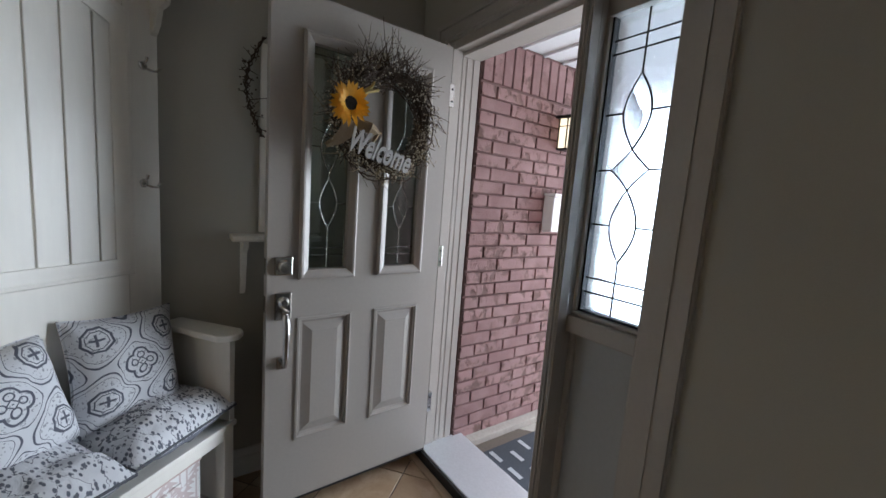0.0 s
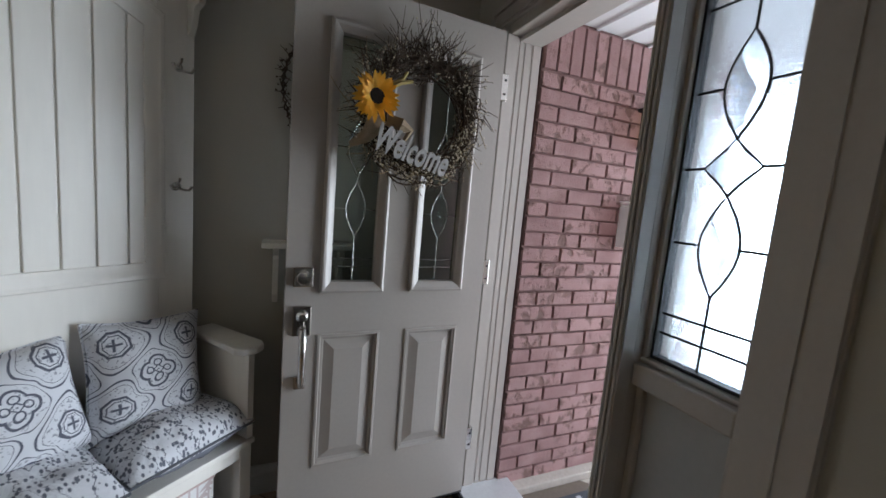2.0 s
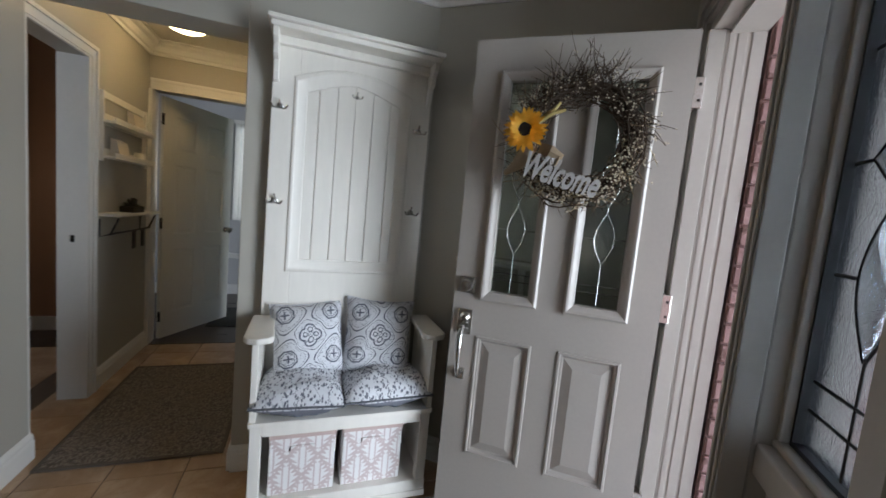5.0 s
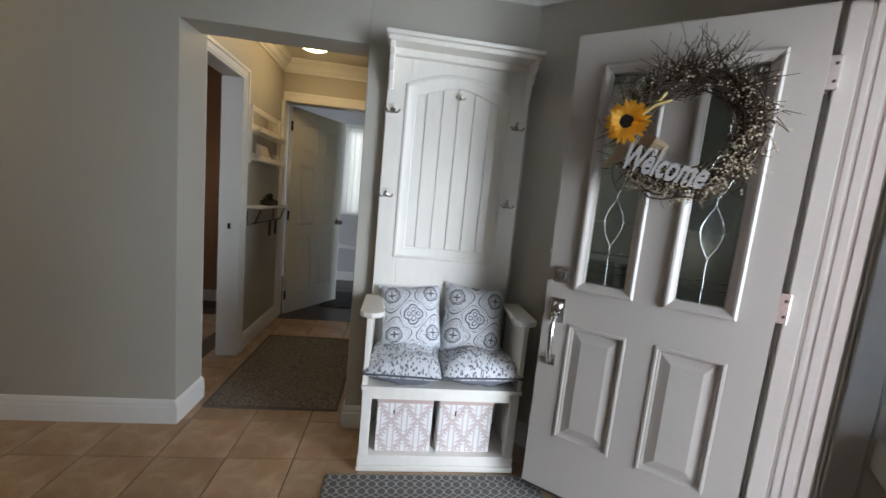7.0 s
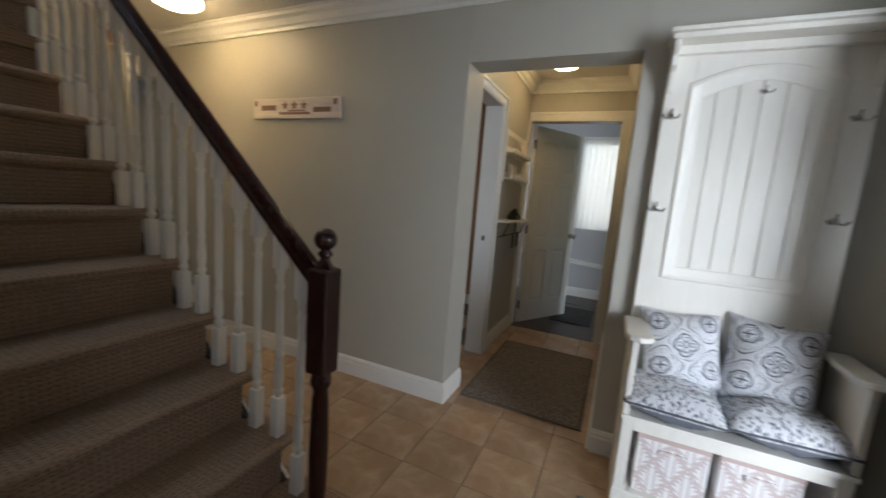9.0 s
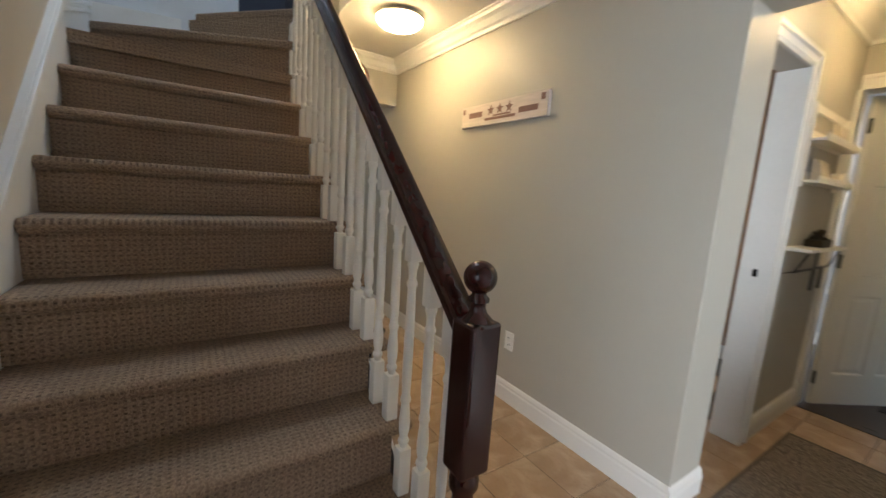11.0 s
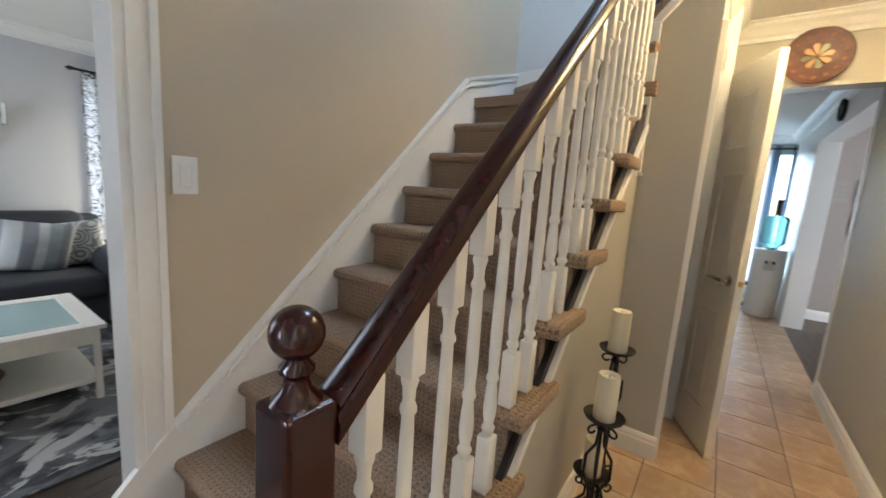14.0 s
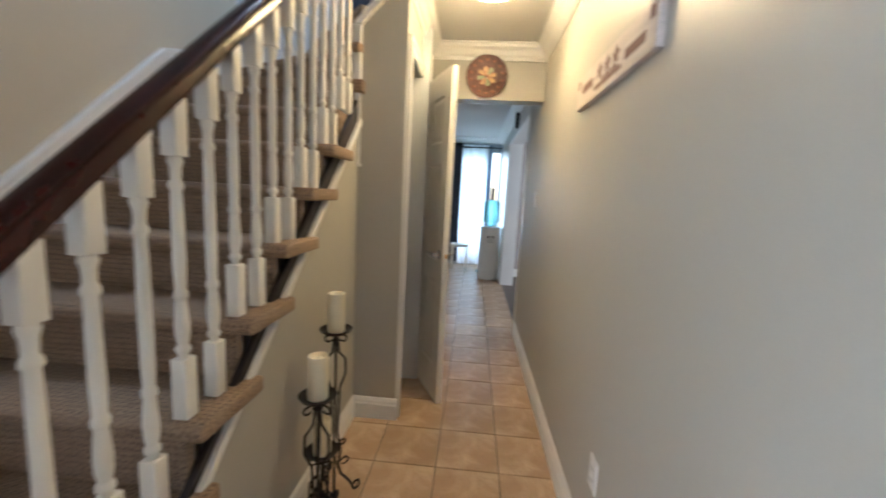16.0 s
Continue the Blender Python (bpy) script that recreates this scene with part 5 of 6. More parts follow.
def panel_door(name, m, w, h, label, paint, handle_z=0.93, lever=True, side=1, hinge_z=(0.2, 1.0, 1.85)):
    t = thing(name, m, label, "door")
    cols = ((0.11, w / 2 - 0.045), (w / 2 + 0.045, w - 0.11))
    rows = ((0.22, 0.78), (0.90, 1.50), (1.62, 1.90))
    bm = boxes((0, 0.11, -0.0175, 0.0175, 0.01, h), (w / 2 - 0.045, w / 2 + 0.045, -0.0175, 0.0175, 0.01, h), (w - 0.11, w, -0.0175, 0.0175, 0.01, h))
    for a, b in cols:
        last = 0.01
        for z0, z1 in rows:
            box(bm, a, b, -0.0175, 0.0175, last, z0)
            box(bm, a, b, -0.008, 0.008, z0, z1)
            last = z1
        box(bm, a, b, -0.0175, 0.0175, last, h)
    part("slab", bm, paint, t)
    for a, b in cols:
        for z0, z1 in rows:
            for s in (-1, 1):
                bm = bmesh.new()
                lp = ring(bm, a, b, z0, z1, [(0, 0.0176 * s), (0.008, 0.016 * s), (0.014, 0.009 * s), (0.022, 0.009 * s), (0.045, 0.015 * s)])
                bm.faces.new(lp[-1])
                part("raised_panel", bm, paint, t)
    hx = w - 0.065
    for s in (-1, 1):
        rose = part("door_handle", lathe([(0.03, 0), (0.03, 0.006), (0.012, 0.01), (0.011, 0.045)], 18), CHROME, t, "nickel door handle", smooth=True, m=pose(hx, 0.0175 * s, handle_z, -90 * s, 0, 0))
        if lever:
            part("lever", tube([(0, 0, 0.04), (-0.03, 0.002, 0.048), (-0.07, 0.006, 0.05), (-0.11, -0.002, 0.05)], [0.010, 0.010, 0.009, 0.008], 10), CHROME, rose, smooth=True)
        else:
            part("knob", lathe([(0.012, 0.03), (0.026, 0.042), (0.03, 0.055), (0.022, 0.068), (0.001, 0.07)], 16), CHROME, rose, smooth=True)
    part("latch_bolt", boxes((w - 0.001, w + 0.012, -0.008, 0.008, handle_z - 0.012, handle_z + 0.012)), mat("brass", (0.6, 0.35, 0.14), 0.3, metal=1.0), t, "brass latch")
    for z in hinge_z:
        part("hinge", boxes((-0.012, 0.002, -0.02, -0.004, z - 0.045, z + 0.045)), BLACK_IRON if not lever else CHROME, t, bevel=0.002)


panel_door("closet_door", pose(-2.912, 0.462, 0, 0, 0, 25.5), 0.75, 2.035, "open white six-panel closet door under the stairs", DOOR_WHITE, 0.95)
panel_door("hall_door", pose(-0.205, 3.285, 0.003, 0, 0, 59.5), 0.77, 2.03, "open white six-panel door at the back hall's end", DOOR_WHITE, 0.93, lever=False)

# ---- hall, candle stand, plate ----
def candle_stand(x, y, z, hh, label, spin):
    """A wrought iron floor stand: plate, angular open cage and scrolled feet."""
    t = thing("candle_stand", pose(x, y, 0, 0, 0, spin), label, "candle stand", "iron candle stands")
    part("cup", lathe([(0.010, z - 0.016), (0.036, z - 0.008), (0.058, z + 0.002), (0.064, z + 0.012), (0.058, z + 0.010), (0.03, z + 0.001), (0.001, z)], 28), BLACK_IRON, t, "round iron candle plate", smooth=True)
    part("collar", lathe([(0.012, z - 0.045), (0.018, z - 0.038), (0.011, z - 0.028), (0.014, z - 0.014)], 14), BLACK_IRON, t, smooth=True)
    for i in range(3):
        a = 2 * math.pi * i / 3
        d = Vector((math.cos(a), math.sin(a), 0))

        def at(r, h):
            return d * r + Vector((0, 0, h))
        curl = [at(0.012, z - 0.02), at(0.030, z - 0.022)] + [at(0.036 + 0.013 * math.sin(b), z - 0.037 + 0.013 * math.cos(b)) for b in [0.2 + 0.7 * j for j in range(7)]]
        part("scroll", tube(curl, 0.0038, 6), BLACK_IRON, t)
        cage = [at(0.010, z - 0.04), at(0.014, z - 0.09), at(0.044, z - 0.125), at(0.046, z - 0.19), at(0.020, z - 0.245), at(0.012, z * 0.42), at(0.028, z * 0.30), at(0.016, z * 0.20)]
        part("cage_bar", tube(cage, 0.0048, 6), BLACK_IRON, t)
        foot = [at(0.014, z * 0.24), at(0.030, z * 0.16), at(0.075, 0.06), at(0.098, 0.010), at(0.112, 0.007), at(0.125, 0.022), at(0.120, 0.042), at(0.104, 0.045), at(0.098, 0.034)]
        part("foot", tube(foot, 0.0055, 8), BLACK_IRON, t)
        for h, s_ in ((z * 0.22, 0.8), (z * 0.34, 0.6)):
            curl = [at(0.014, h), at(0.034 * s_, h + 0.016)] + [at(0.062 * s_ + 0.020 * s_ * math.sin(b), h + 0.006 + 0.020 * s_ * math.cos(b)) for b in [-0.9 + 0.75 * j for j in range(8)]]
            part("scroll", tube(curl, 0.0036, 6), BLACK_IRON, t)
    part("spindle", tube([(0, 0, 0.04 + z * 0.12), (0, 0, z - 0.02)], 0.0042, 8), BLACK_IRON, t)
    c = single("pillar_candle", lathe([(0.001, 0.0), (0.033, 0.0), (0.034, 0.004), (0.034, hh - 0.006), (0.032, hh), (0.026, hh - 0.003), (0.02, hh - 0.012), (0.001, hh - 0.013)], 28), WAX, "ivory pillar candle on the black iron stand", "candle", pose(x, y, z + 0.001), smooth=45, group="pillar candles")
    part("wick", tube([(0, 0, hh - 0.014), (0.001, 0, hh - 0.002)], 0.001, 5), BLACK, c)


candle_stand(-1.40, 0.42, 0.755, 0.155, "tall black wrought iron candle stand beside the stair wall", 20)
candle_stand(-1.15, 0.45, 0.613, 0.150, "middle black wrought iron candle stand beside the stair wall", 75)
candle_stand(-1.30, 0.407, 0.30, 0.14, "low black wrought iron candle stand beside the stair wall", 50)

plate = thing("wall_plate", pose(-2.97, 0.968, 2.19, 0, 90, 0), "round red and copper decorative plate on the hall header", "wall plate")
part("dish", lathe([(0.0005, 0.006), (0.05, 0.007), (0.10, 0.016), (0.148, 0.032), (0.152, 0.030), (0.148, 0.024), (0.08, 0.001), (0.0005, 0.0)], 40), mat("red_clay_plate", (0.12, 0.05, 0.038), 0.42, scale=22, var=0.4, bump=0.4), plate, smooth=True)
COPPER = mat("copper_leaf", (0.30, 0.18, 0.10), 0.45, metal=0.7, scale=40, var=0.2)
for i in range(8):
    a = 2 * math.pi * i / 8 + 0.2
    bm = bmesh.new()
    pts = [(0.008, 0.0), (0.03, 0.010), (0.062, 0.016), (0.075, 0.0), (0.062, -0.016), (0.03, -0.010)]
    prism(pts, "z", 0.009, 0.016, bm)
    part("leaf", bm, COPPER if i % 3 else mat("green_glaze", (0.16, 0.17, 0.10), 0.3, var=0.2), plate, "copper leaf", bevel=0.002, m=pose(0, 0, 0.002, 0, -6, math.degrees(a)))
for i in range(14):
    a = 2 * math.pi * i / 14
    part("rim_dot", lathe([(0.0005, 0.0), (0.012, 0.001), (0.010, 0.005), (0.0005, 0.006)], 10), mat("orange_glaze", (0.22, 0.08, 0.04), 0.4, var=0.3), plate, m=pose(0.118 * math.cos(a), 0.118 * math.sin(a), 0.020))

# ---- back hall shelves ----
cub = thing("wall_organiser", pose(-0.26, 2.40, 1.45), "white two-tier wall organiser hanging in the back hall", "shelf")
part("organiser_back", boxes((0, 0.010, 0.018, 0.642, 0.0, 0.06), (0, 0.010, 0.018, 0.642, 0.20, 0.27), (0, 0.010, 0.018, 0.642, 0.36, 0.40)), WHITE_WOOD, cub)
for z in (0.0, 0.21):
    part("organiser_shelf", boxes((0.010, 0.085, 0.0, 0.66, z, z + 0.014)), WHITE_WOOD, cub, bevel=0.002)
    part("front_lip", boxes((0.079, 0.087, 0.0, 0.66, z + 0.014, z + 0.036)), WHITE_WOOD, cub, bevel=0.002)
for y in (0.0, 0.642):
    part("organiser_end", boxes((0.0, 0.022, y, y + 0.018, -0.02, 0.40)), WHITE_WOOD, cub, bevel=0.002)
for y, z in ((0.10, 0.016), (0.34, 0.226)):
    part("letter", prism([(0.02, z), (0.07, z), (0.05, z + 0.10), (0.016, z + 0.12)], "y", y, y + 0.16), mat("paper_cream", (0.66, 0.60, 0.50), 0.9, var=0.06), cub, "cream paper letters", bevel=0.001)
sh = thing("coat_shelf", pose(-0.26, 2.38, 1.095), "small white shelf with a dark rail and hanging keys", "shelf")
part("shelf_board", boxes((0, 0.12, 0, 0.68, 0, 0.018)), WHITE_WOOD, sh, bevel=0.003)
part("rail", tube([(0.06, 0.02, -0.11), (0.06, 0.66, -0.11)], 0.007, 8), BLACK_IRON, sh)
for y in (0.03, 0.64):
    part("shelf_bracket", tube([(0.004, y, -0.02), (0.004, y, -0.13), (0.06, y, -0.11), (0.10, y, -0.01)], 0.006, 6), BLACK_IRON, sh)
for y in (0.35, 0.5):
    part("hanging_key", boxes((0.055, 0.065, y, y + 0.05, -0.24, -0.115)), BLACK_IRON, sh, bevel=0.004)
bm = bmesh.new()
for i in range(60):
    a, b = rnd.uniform(0, 6.28), rnd.uniform(0, 1.4)
    tube([(0, 0, 0.03), (0.05 * math.cos(a) * math.cos(b), 0.09 * math.sin(a) * math.cos(b), 0.03 + 0.07 * math.sin(b))], [0.008, 0.002], 4, bm)
box(bm, -0.04, 0.04, -0.09, 0.09, 0.0, 0.04)
single("dried_bouquet", bm, mat("dark_dried_leaf", (0.03, 0.025, 0.015), 0.9, var=0.3), "dark dried plant arrangement on the small shelf", "plant", pose(-0.2, 2.72, 1.113))
single("cup", lathe([(0.03, 0), (0.034, 0.06), (0.03, 0.062)], 16), WHITE_WOOD, "white cup on the wall organiser", "cup", pose(-0.21, 2.86, 1.467), smooth=True)

# laundry end: blinds, baseboard heater
bl = thing("vertical_blind", pose(0.04, 4.965, 0.97), "white vertical blind across a bright window", "blind")
part("head_rail", boxes((0, 0.64, -0.02, 0.02, 1.19, 1.235)), TRIM, bl)
BLIND = cloth(Nodes("blind_vinyl", 0.6), (0.82, 0.82, 0.80))
for i in range(9):
    part("slat", boxes((-0.042, 0.042, -0.001, 0.001, 0.0, 1.19)), BLIND, bl, m=pose(0.045 + i * 0.068, 0, 0, 0, 0, 50 - 2 * i))
struct("baseboard_laundry", run(BASE, (1.6, 5.02), (-1.5, 5.02), 0), TRIM, "white baseboard under the blind")
struct("trim_laundry_ledge", prism([(-0.6, 0.60), (1.0, 0.455), (1.0, 0.40), (-0.6, 0.545)], "y", 4.93, 5.02), TRIM, "sloping white ledge on the wall under the blind", bevel=0.004)
single("shoe_mat", boxes((0.08, 0.52, 3.62, 4.3, 0.004, 0.012)), mat("dark_mat", (0.05, 0.055, 0.055), 0.95, scale=40, var=0.5, bump=0.4), "dark grey mat on the wood floor behind the door", "mat")

# ---- kitchen end ----
def curtain(name, m, w, h, folds, material, label, depth=0.03):
    t = thing(name, m, label, "curtain")
    bm = bmesh.new()
    n, rows = folds * 8, 6
    g = [[bm.verts.new((w * i / n, depth * math.sin(2 * math.pi * folds * i / n) * (0.7 + 0.3 * math.sin(i * 0.7)) + 0.006 * math.sin(i + j), h * j / rows)) for i in range(n + 1)] for j in range(rows + 1)]
    for j in range(rows):
        for i in range(n):
            bm.faces.new((g[j][i], g[j][i + 1], g[j + 1][i + 1], g[j + 1][i]))
    bmesh.ops.solidify(bm, geom=bm.faces[:], thickness=0.0015)
    part("cloth", bm, material, t, smooth=60)
    for i in range(folds):
        part("grommet", lathe([(0.022, -0.003), (0.026, 0.0), (0.022, 0.003), (0.016, 0.0)], 14, caps=False), BLACK_IRON, t, m=pose(w * (i + 0.25) / folds, depth * 0.8, h - 0.05, 90, 0, 0))
    return t


curtain("kitchen_curtain", pose(-7.33, 0.66, 0.03, 0, 0, 90), 0.50, 2.24, 5, SHEER, "sheer white curtain at the kitchen window")
SLATE_PRINT = mat("curtain_slate", (0.22, 0.27, 0.33), 0.9, scale=30, var=0.5)
curtain("kitchen_curtain", pose(-7.32, 1.13, 0.03, 0, 0, 90), 0.10, 2.24, 2, SLATE_PRINT, "blue-grey patterned curtain at the kitchen window")
curtain("kitchen_curtain", pose(-7.32, 1.36, 0.03, 0, 0, 90), 0.13, 2.24, 2, SLATE_PRINT, "blue-grey patterned curtain at the kitchen window")
rod = thing("curtain_rod", pose(-7.30, 0, 2.22), "black curtain rod over the kitchen window", "curtain rod")
part("rod", tube([(0, 0.62, 0), (0, 1.52, 0)], 0.011, 10), BLACK_IRON, rod)
part("finial", lathe([(0.001, -0.03), (0.025, -0.01), (0.025, 0.01), (0.001, 0.03)], 12), BLACK_IRON, rod, smooth=True, m=pose(0, 0.60, 0))

cooler = thing("water_cooler", pose(-6.2, 1.225, 0), "white water cooler with a clear blue bottle on top", "water cooler")
COOL = mat("cooler_white", (0.82, 0.83, 0.83), 0.35, var=0.04)
part("cabinet", prism([(0.15 * math.cos(a) * (1 if math.cos(a) < 0 else 1.05), 0.165 * math.sin(a)) for a in [2 * math.pi * i / 24 for i in range(24)]], "z", 0.0, 0.85), COOL, cooler, bevel=0.01, smooth=40)
part("tap_recess", boxes((0.140, 0.1605, -0.055, 0.055, 0.60, 0.72)), mat("cooler_grey", (0.62, 0.64, 0.65), 0.4), cooler, bevel=0.008)
for y in (-0.035, 0.035):
    part("tap", boxes((0.158, 0.185, y - 0.014, y + 0.014, 0.685, 0.715)), BLACK, cooler, bevel=0.004)
part("water_bottle", lathe([(0.04, 0.85), (0.06, 0.88), (0.128, 0.93), (0.13, 1.0), (0.122, 1.02), (0.13, 1.04), (0.13, 1.12), (0.122, 1.14), (0.13, 1.16), (0.128, 1.24), (0.10, 1.27), (0.001, 1.275)], 24), mat("blue_bottle", (0.32, 0.74, 0.78), 0.2, trans=0.75), cooler, "translucent blue bottle", smooth=50)
part("cup_tube", lathe([(0.03, 1.277), (0.03, 1.47), (0.001, 1.475)], 14), BLACK, cooler, "black cylinder on the bottle", smooth=True)
stool = thing("stool", pose(-6.9, 0.72, 0), "small white stool in the kitchen", "stool")
part("seat", boxes((-0.16, 0.16, -0.16, 0.16, 0.42, 0.46)), WHITE_WOOD, stool, bevel=0.006)
for x in (-0.13, 0.13):
    for y in (-0.13, 0.13):
        part("leg", boxes((x - 0.018, x + 0.018, y - 0.018, y + 0.018, 0, 0.42)), WHITE_WOOD, stool, bevel=0.003)
single("floor_cloth", pillow_bm(0.3, 0.22, 0.12, 8.8, 12, 0.02), mat("teal_cloth", (0.06, 0.30, 0.36), 0.9, scale=40, var=0.3), "crumpled teal cloth on the kitchen floor", "cloth", pose(-6.35, 1.1, 0.06, -90, 0, 30), smooth=60)


def picture(name, m, w, h, frame_m, art_m, label, fw=0.02):
    t = thing(name, m, label, "picture")
    part("picture_frame", boxes((-w / 2, w / 2, -0.02, 0, -h / 2, -h / 2 + fw), (-w / 2, w / 2, -0.02, 0, h / 2 - fw, h / 2), (-w / 2, -w / 2 + fw, -0.02, 0, -h / 2 + fw, h / 2 - fw), (w / 2 - fw, w / 2, -0.02, 0, -h / 2 + fw, h / 2 - fw)), frame_m, t)
    part("artwork", boxes((-w / 2 + fw, w / 2 - fw, -0.012, 0, -h / 2 + fw, h / 2 - fw)), art_m, t)
    return t


ART = mat("grey_print", (0.45, 0.45, 0.45), 0.6, scale=12, var=0.5, big=5)
picture("framed_picture", pose(-6.5, 2.07, 1.62, 0, 0, 90), 0.30, 0.28, BLACK, ART, "black framed print on the dining room wall")
picture("framed_picture", pose(-6.5, 2.07, 1.25, 0, 0, 90), 0.30, 0.28, BLACK, ART, "black framed print on the dining room wall")
sg = thing("small_sign", pose(-6.5, 1.77, 1.62, 0, 0, 90), "small slatted grey sign on the dining room wall", "sign")
for i in range(4):
    part("sign_slat", boxes((-0.09, 0.09, -0.012, 0, -0.13 + 0.065 * i, -0.075 + 0.065 * i)), mat("sign_grey", (0.34, 0.30, 0.28), 0.7, var=0.1), sg)
ck = thing("wall_clock", pose(-4.76, WY, 2.24, 90, 0, 0), "small round black-rimmed wall clock above the dining opening", "clock")
part("clock_rim", lathe([(0.095, 0.0), (0.10, 0.02), (0.09, 0.03), (0.084, 0.024), (0.084, 0.01)], 28, caps=False), BLACK_IRON, ck, smooth=True)
part("clock_face", lathe([(0.0005, 0.0), (0.09, 0.0), (0.09, 0.012), (0.0005, 0.013)], 28), mat("clock_face", (0.6, 0.58, 0.52), 0.5), ck)
part("clock_hand", boxes((-0.004, 0.004, 0, 0.06, 0.014, 0.016), (-0.045, 0, -0.004, 0.004, 0.014, 0.016)), BLACK, ck)

# ---- living room ----
single("area_rug", boxes((-1.15, 1.5, -3.3, -1.38, 0.001, 0.012)), ABSTRACT, "abstract black, grey and white area rug on dark wood floor", "rug", bevel=0.003)


def soft_box(x0, x1, y0, y1, z0, z1, r=0.05):
    bm = boxes((x0, x1, y0, y1, z0, z1))
    bmesh.ops.bevel(bm, geom=bm.edges[:], offset=r, segments=4, profile=0.6, affect="EDGES")
    return bm


sofa = thing("sofa", pose(0, 0, 0), "charcoal fabric three-seat sofa against the grey wall", "sofa")
SX = -0.98
part("base", soft_box(SX + 0.16, 1.2, -4.1, -3.25, 0.08, 0.30, 0.03), CHARCOAL, sofa, smooth=50)
part("back_frame", soft_box(SX + 0.05, 1.2, -4.22, -4.0, 0.08, 0.86, 0.06), CHARCOAL, sofa, smooth=50)
for i in range(3):
    a = SX + 0.2 + i * 0.68
    part("seat_cushion", soft_box(a, a + 0.675, -3.95, -3.2, 0.29, 0.46, 0.05), CHARCOAL, sofa, smooth=50)
    part("back_cushion", soft_box(a, a + 0.675, -4.06, -3.78, 0.44, 0.90, 0.08), CHARCOAL, sofa, smooth=50)
arm = prism([(SX, 0.06), (SX + 0.2, 0.06), (SX + 0.2, 0.50)] + [(SX + 0.10 + 0.12 * math.cos(a), 0.53 + 0.11 * math.sin(a)) for a in [0.0 + math.pi * i / 10 for i in range(11)]] + [(SX, 0.48)], "y", -4.18, -3.22)
part("arm", arm, CHARCOAL, sofa, bevel=0.02, smooth=50)
for x in (SX + 0.06, 1.1):
    for y in (-4.1, -3.32):
        part("foot", lathe([(0.02, 0.0), (0.03, 0.08)], 12), DARK_WOOD, sofa, m=pose(x, y, 0))


def stripe_mat():
    k = Nodes("pillow_stripe", 0.95)
    s = k.math("SINE", k.math("MULTIPLY", k.x, 34.0))
    c = k.mix(k.step(s, -0.2, 0.0), (0.30, 0.31, 0.33), (0.62, 0.63, 0.62))
    c = k.mix(k.step(k.math("SINE", k.math("MULTIPLY", k.x, 17.0)), 0.75, 0.85), c, (0.36, 0.42, 0.43))
    k.color(c)
    k.bump(k.noise(400), 0.4, 0.002)
    return k.m


def ring_mat():
    k = Nodes("pillow_rings", 0.95)
    v = k.n.new("ShaderNodeTexVoronoi")
    v.inputs["Scale"].default_value = 8
    k.l.new(k.co, v.inputs[0])
    w = k.math("SINE", k.math("MULTIPLY", v.outputs["Distance"], 34.0))
    k.color(k.mix(k.step(w, -0.1, 0.25), (0.60, 0.60, 0.58), (0.24, 0.245, 0.25)))
    k.bump(k.noise(400), 0.4, 0.002)
    return k.m


single("sofa_pillow", pillow_bm(0.44, 0.42, 0.15, 5.0), stripe_mat(), "grey, white and sage striped pillow on the sofa", "pillow", pose(-0.40, -3.62, 0.46, 18, 8, 184), smooth=60)
single("sofa_pillow", pillow_bm(0.42, 0.40, 0.15, 6.5), ring_mat(), "grey pillow with round rosette print on the sofa", "pillow", pose(-0.70, -3.70, 0.46, 16, -8, 168), smooth=60)

table = thing("coffee_table", pose(0, 0, 0), "white coffee table with frosted glass top and lower shelf", "coffee table")
CX0, CX1, CY0, CY1 = -0.48, 0.75, -2.80, -1.99
part("top_frame", boxes((CX0, CX1, CY0, CY0 + 0.09, 0.425, 0.45), (CX0, CX1, CY1 - 0.09, CY1, 0.425, 0.45), (CX0, CX0 + 0.09, CY0 + 0.09, CY1 - 0.09, 0.425, 0.45), (CX1 - 0.09, CX1, CY0 + 0.09, CY1 - 0.09, 0.425, 0.45)), WHITE_WOOD, table, bevel=0.003)
part("glass_top", boxes((CX0 + 0.09, CX1 - 0.09, CY0 + 0.09, CY1 - 0.09, 0.436, 0.444)), mat("frosted_green_glass", (0.36, 0.50, 0.48), 0.12, var=0.03, spec=0.8), table, "frosted green glass")
part("apron", boxes((CX0 + 0.03, CX1 - 0.03, CY1 - 0.05, CY1 - 0.03, 0.34, 0.425), (CX0 + 0.03, CX1 - 0.03, CY0 + 0.03, CY0 + 0.05, 0.34, 0.425), (CX0 + 0.03, CX0 + 0.05, CY0 + 0.05, CY1 - 0.05, 0.34, 0.425), (CX1 - 0.05, CX1 - 0.03, CY0 + 0.05, CY1 - 0.05, 0.34, 0.425)), WHITE_WOOD, table)
part("lower_shelf", boxes((CX0 + 0.03, CX1 - 0.03, CY0 + 0.03, CY1 - 0.03, 0.115, 0.145)), WHITE_WOOD, table, bevel=0.003)
for x in (CX0 + 0.04, CX1 - 0.04):
    for y in (CY0 + 0.04, CY1 - 0.04):
        part("leg", prism([(x - 0.016, y - 0.016), (x + 0.016, y - 0.016), (x + 0.016, y + 0.016), (x - 0.016, y + 0.016)], "z", 0.012, 0.425), WHITE_WOOD, table, bevel=0.006)
single("glass_bowl", lathe([(0.03, 0.0), (0.05, 0.006), (0.12, 0.03), (0.155, 0.055), (0.15, 0.056), (0.11, 0.034), (0.001, 0.012)], 32), GLASS_CLEAR, "shallow clear glass bowl on the coffee table", "bowl", pose(0.12, -2.35, 0.451), smooth=True)
